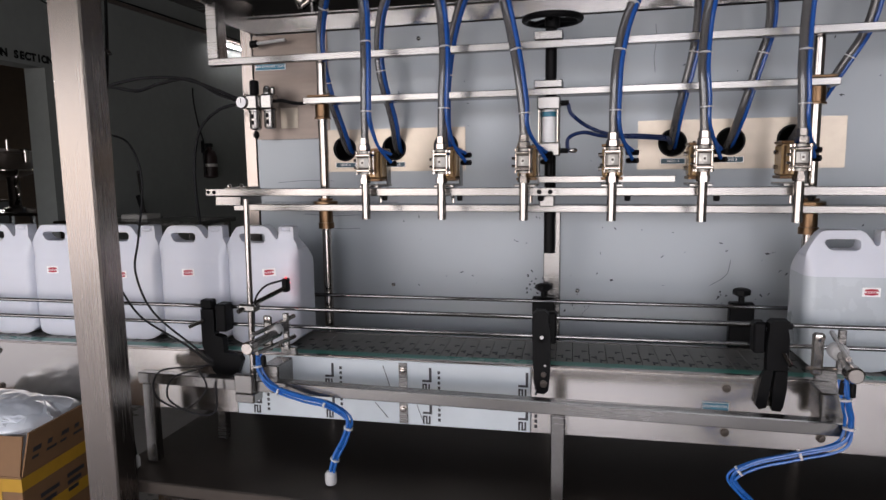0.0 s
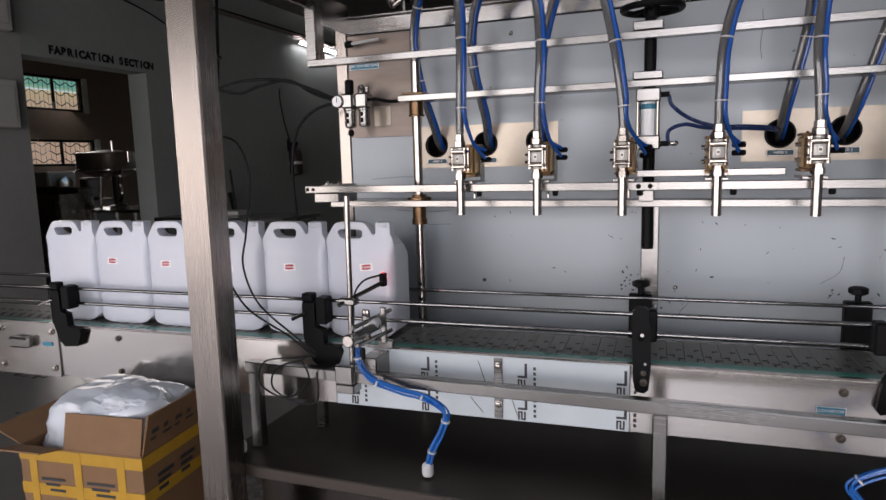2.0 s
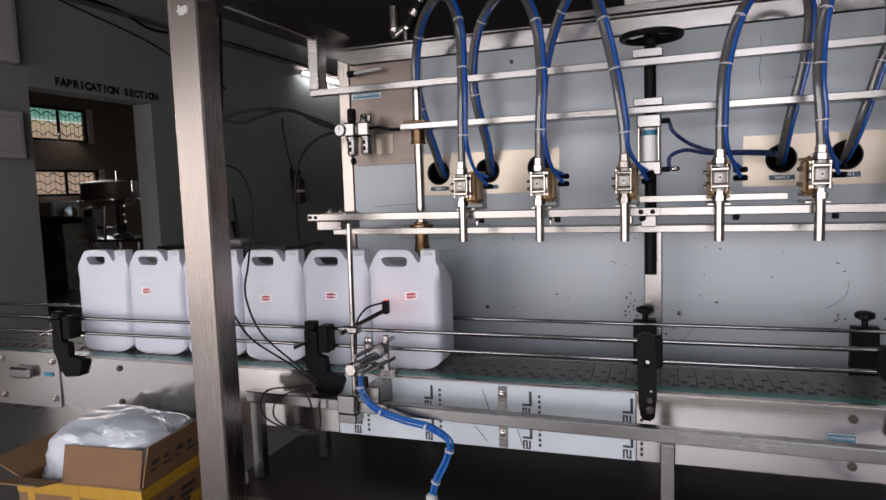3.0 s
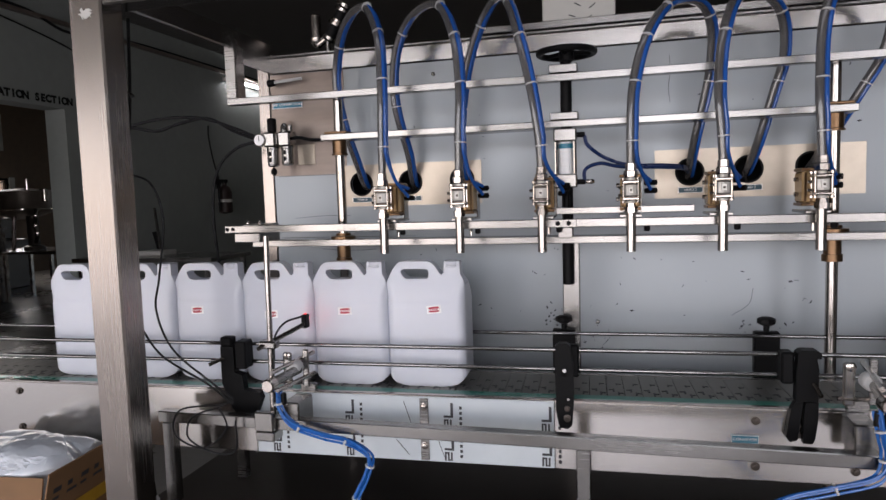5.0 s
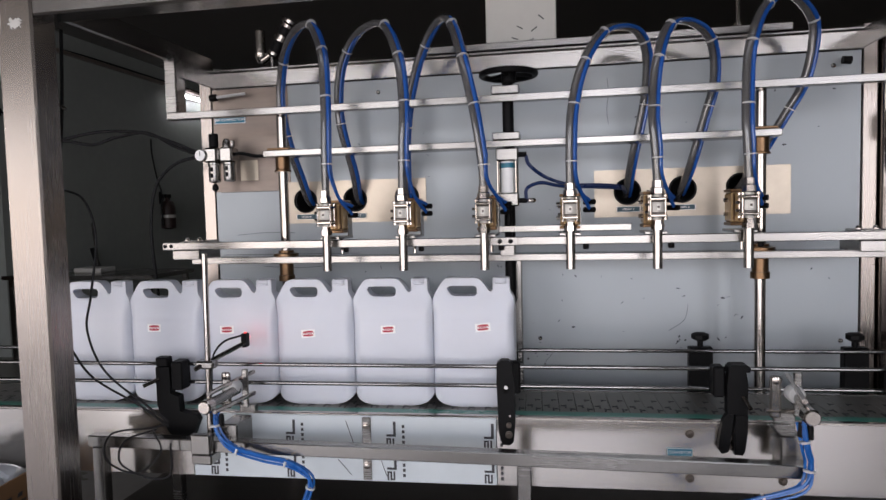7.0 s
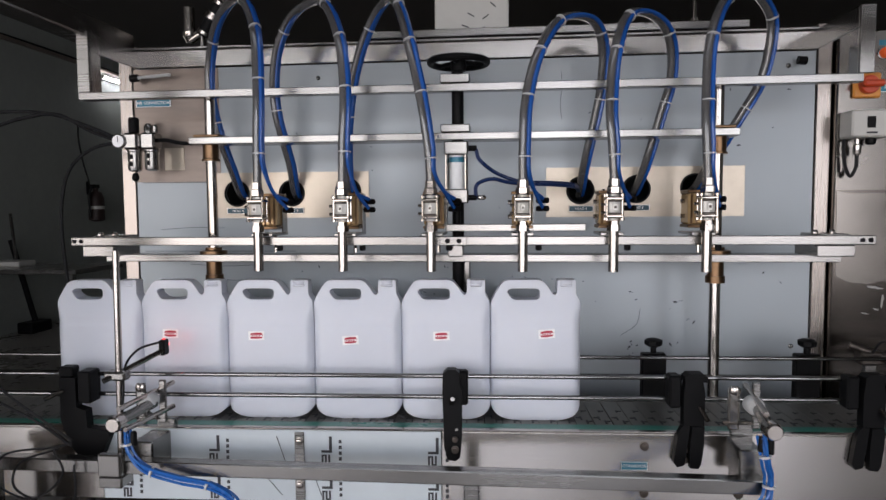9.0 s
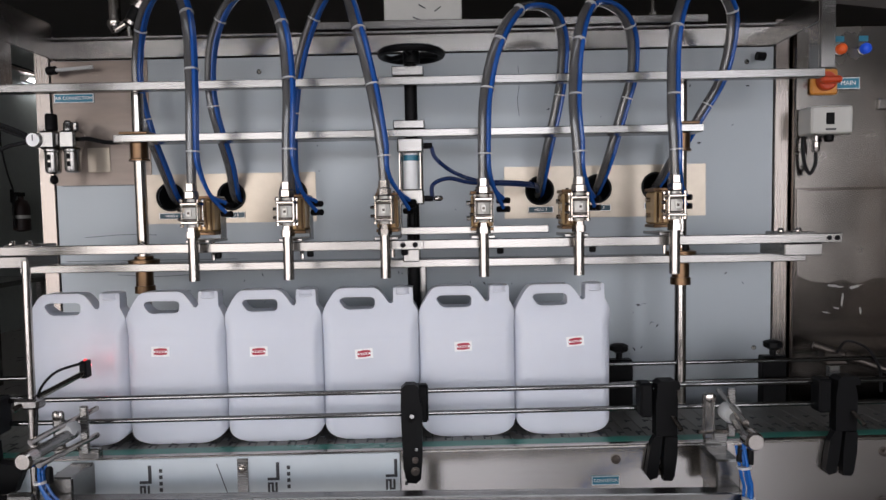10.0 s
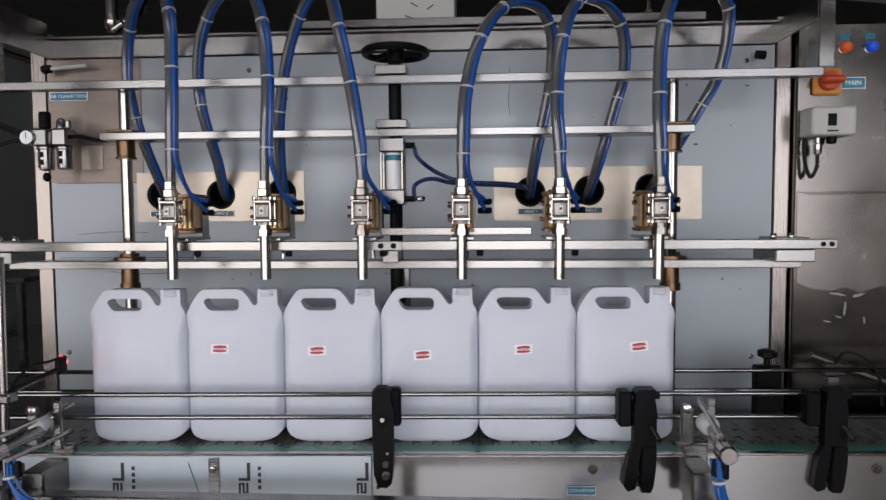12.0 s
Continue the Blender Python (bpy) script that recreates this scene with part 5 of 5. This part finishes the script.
part("top", box(-5.2, -3.6, 3.85, 4.55, 0.80, 0.84, 0.004), DULL, shelf)
for x in (-5.15, -3.7):
    for y in (3.88, 4.48):
        part("leg", box(x, x + 0.05, y, y + 0.05, 0.001, 0.799, 0.002), DULL, shelf)
dust = thing("dustpan", "grey metal dustpan with an upright handle", "dustpan")
part("pan", box(-4.62, -4.32, 4.1, 4.32, 0.841, 0.89, 0.008), GREY_BOX, dust)
part("handle", rod((-4.5, 4.3, 0.89), (-4.62, 4.4, 1.32), 0.014, 10), DULL, dust)
for y0, y1, z0, z1 in ((2.10, 2.56, 2.52, 3.30), (2.10, 2.54, 1.72, 2.12)):
    breaker = thing("breaker_box", "grey electrical box on the wall", "electrical box", None, "electrical boxes")
    part("case", box(SX + 0.001, SX + 0.10, y0, y1, z0, z1, 0.01), GREY_BOX, breaker)
    part("door", box(SX + 0.1005, SX + 0.11, y0 + 0.04, y1 - 0.04, z0 + 0.05, z1 - 0.05, 0.004), GREY_BOX, breaker)
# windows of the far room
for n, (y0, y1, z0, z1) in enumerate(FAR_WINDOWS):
    win = tagged(new(f"window_{n + 1}"), "steel window with wavy bars and bright daylight", "window", kind="structure")
    for a, b, c, d in ((y0, y0 + 0.05, z0, z1), (y1 - 0.05, y1, z0, z1), (y0 + 0.05, y1 - 0.05, z0, z0 + 0.05), (y0 + 0.05, y1 - 0.05, z1 - 0.05, z1), ((y0 + y1) / 2 - 0.02, (y0 + y1) / 2 + 0.02, z0 + 0.05, z1 - 0.05)):
        part("frame_bar", box(FX - 0.10, FX - 0.04, a, b, c, d, 0.004), BLACK, win)
    for k in range(14):
        y = y0 + (y1 - y0) * (k + 0.5) / 14
        part("bar", rod((FX - 0.03, y, z0), (FX - 0.03, y, z1), 0.004, 6), BLACK, win)
    for k in range(3):
        z = z0 + (z1 - z0) * (k + 0.7) / 3.4
        part("bar", sweep([(FX - 0.02, y0 + (y1 - y0) * j / 10, z + (0.035 if j % 2 else -0.035)) for j in range(11)], 0.010, 6), BLACK, win)
    part("reveal", box(FX - 0.039, FX + 0.012, y1 - 0.02, y1 + 0.10, z0 - 0.02, z1 + 0.02, 0.003), GREY_BOX, win, "pale plastered window reveal")
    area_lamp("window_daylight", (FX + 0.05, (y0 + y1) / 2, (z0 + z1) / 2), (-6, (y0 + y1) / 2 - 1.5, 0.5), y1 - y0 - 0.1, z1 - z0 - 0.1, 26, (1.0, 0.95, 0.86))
# wall and awning outside glow slightly, standing in for daylight on them
wall("wall_neighbour", FX - 4.2, FX - 4.0, 2, 20, 0, 3.5, glowing("glowing_ochre_backdrop", (0.75, 0.50, 0.32), 0.35))
wall("wall_neighbour_awning", FX - 3.9, FX - 3.4, 2, 20, 3.51, 5.2, glowing("glowing_green_backdrop", (0.25, 0.60, 0.45), 0.35))
# machines of the far room
tank = thing("mixing_tank", "squat dark bronze mixing vessel on a column over a steel table", "tank", pose(-8.5, 6.4, 0))
part("vessel", lathe([(0.10, 1.20), (0.30, 1.27), (0.44, 1.33), (0.46, 1.36), (0.46, 1.58), (0.48, 1.585), (0.48, 1.61), (0.44, 1.62), (0.1, 1.66)], (0, 0, 0), "z", 32), BARE, tank)
part("mouth_band", lathe([(0.470, 1.335), (0.478, 1.34), (0.478, 1.355), (0.470, 1.36)], (0, 0, 0), "z", 32), POLISHED, tank)
part("lug", box(0.40, 0.50, -0.10, -0.03, 1.45, 1.64, 0.01), POLISHED, tank)
part("spindle", rod((0.30, -0.2, 1.62), (0.30, -0.2, 1.78), 0.02, 10), POLISHED, tank)
part("column", lathe([(0.14, 0.751), (0.14, 0.80), (0.08, 0.82), (0.08, 1.25)], (0.30, -0.15, 0), "z", 18), DARK_STEEL, tank, "dark steel column")
part("drain_pipe", sweep([(0.44, -0.2, 1.34), (0.46, -0.24, 1.25), (0.42, -0.22, 1.12), (0.45, -0.22, 0.98), (0.38, -0.2, 0.86)], 0.03, 10), POLISHED, tank)
part("brace", rod((0.02, -0.25, 0.751), (0.08, -0.25, 1.25), 0.03, 10), STEEL_UP, tank)
worktable = thing("steel_worktable", "plain steel table in the far room", "table", pose(-7.7, 6.35, 0))
part("tabletop", box(-1.2, 0.36, -0.45, 0.45, 0.71, 0.75, 0.004), STEEL, worktable)
for x in (-1.15, -0.75, 0.30):
    for y in (-0.42, 0.37):
        part("leg", box(x, x + 0.05, y, y + 0.05, 0.001, 0.709, 0.003), STEEL_UP, worktable)
cupboard = thing("steel_cupboard", "low dull steel cupboard with a sloping top in the far room", "cupboard", pose(-9.15, 5.75, 0))
part("body", box(-0.72, 0.66, -0.3, 0.3, 0.001, 1.02, 0.01), STEEL_UP, cupboard)
part("sloping_top", box(-0.74, 0.68, -0.32, 0.32, -0.01, 0.01, 0.004), BARE, cupboard, "", pose(0, 0, 1.10, -4, 0, 0))
part("side_lining", box(-0.70, 0.64, 0.05, 0.28, 1.0205, 1.08, 0.004), STEEL_UP, cupboard)
part("door", box(-0.68, -0.05, -0.318, -0.301, 0.10, 0.95, 0.004), STEEL_UP, cupboard)
part("door", box(0.0, 0.62, -0.318, -0.301, 0.10, 0.95, 0.004), STEEL_UP, cupboard)
part("handle", box(-0.55, -0.25, -0.335, -0.319, 0.80, 0.84, 0.006), POLISHED, cupboard, "bright bar handle")
for x, y, w, h, nm in ((-10.6, 7.4, 1.5, 1.35, "lathe_machine"),):
    mc = thing(nm, "dark workshop lathe in the far room", "machine", pose(x, y, 0))
    part("bed", box(-w / 2, w / 2, -0.35, 0.35, 0.001, h * 0.62, 0.02), DARK_STEEL, mc)
    part("headstock", box(-w / 2, -w * 0.1, -0.3, 0.3, h * 0.621, h, 0.03), GREY_BOX, mc)
    part("chuck", lathe([(0.05, 0), (0.14, 0.01), (0.14, 0.10), (0.05, 0.12)], (-w * 0.099, 0, h * 0.82), "x", 20), POLISHED, mc)
    part("tailstock", box(w * 0.28, w * 0.42, -0.15, 0.15, h * 0.621, h * 0.9, 0.03), DARK_STEEL, mc)
    part("tray", box(-w * 0.05, w / 2, -0.4, -0.355, h * 0.5, h * 0.62, 0.01), POLISHED, mc)

# ---- motion ----
SPEED, GO, STOP, LEAD = 0.1268, 2.1, 11.27, -0.7365


def on_belt(x):
    return CONV @ pose(x, 0.038, BELT_Z)


def motions():
    times = [0, GO, GO + 0.1, STOP - 0.1, STOP, 12.0]
    for k, can in enumerate(CANS):
        x0 = LEAD - 0.1892 * k
        gone = [0, 0, 0.07 * SPEED, (STOP - GO - 0.17) * SPEED, (STOP - GO - 0.1) * SPEED, (STOP - GO - 0.1) * SPEED]
        walk(can, [(t, on_belt(x0 + g)) for t, g in zip(times, gone)])
    for k, can in enumerate(LEAVING):
        x0 = 0.590 + 0.192 * k
        walk(can, [(t, on_belt(x0 + SPEED * t)) for t in (0, 4, 8, 12.0)])
    walk(belt, [(t, CONV @ pose(SPEED * t, 0, 0)) for t in (0, 4, 8, 12.0)])


motions()
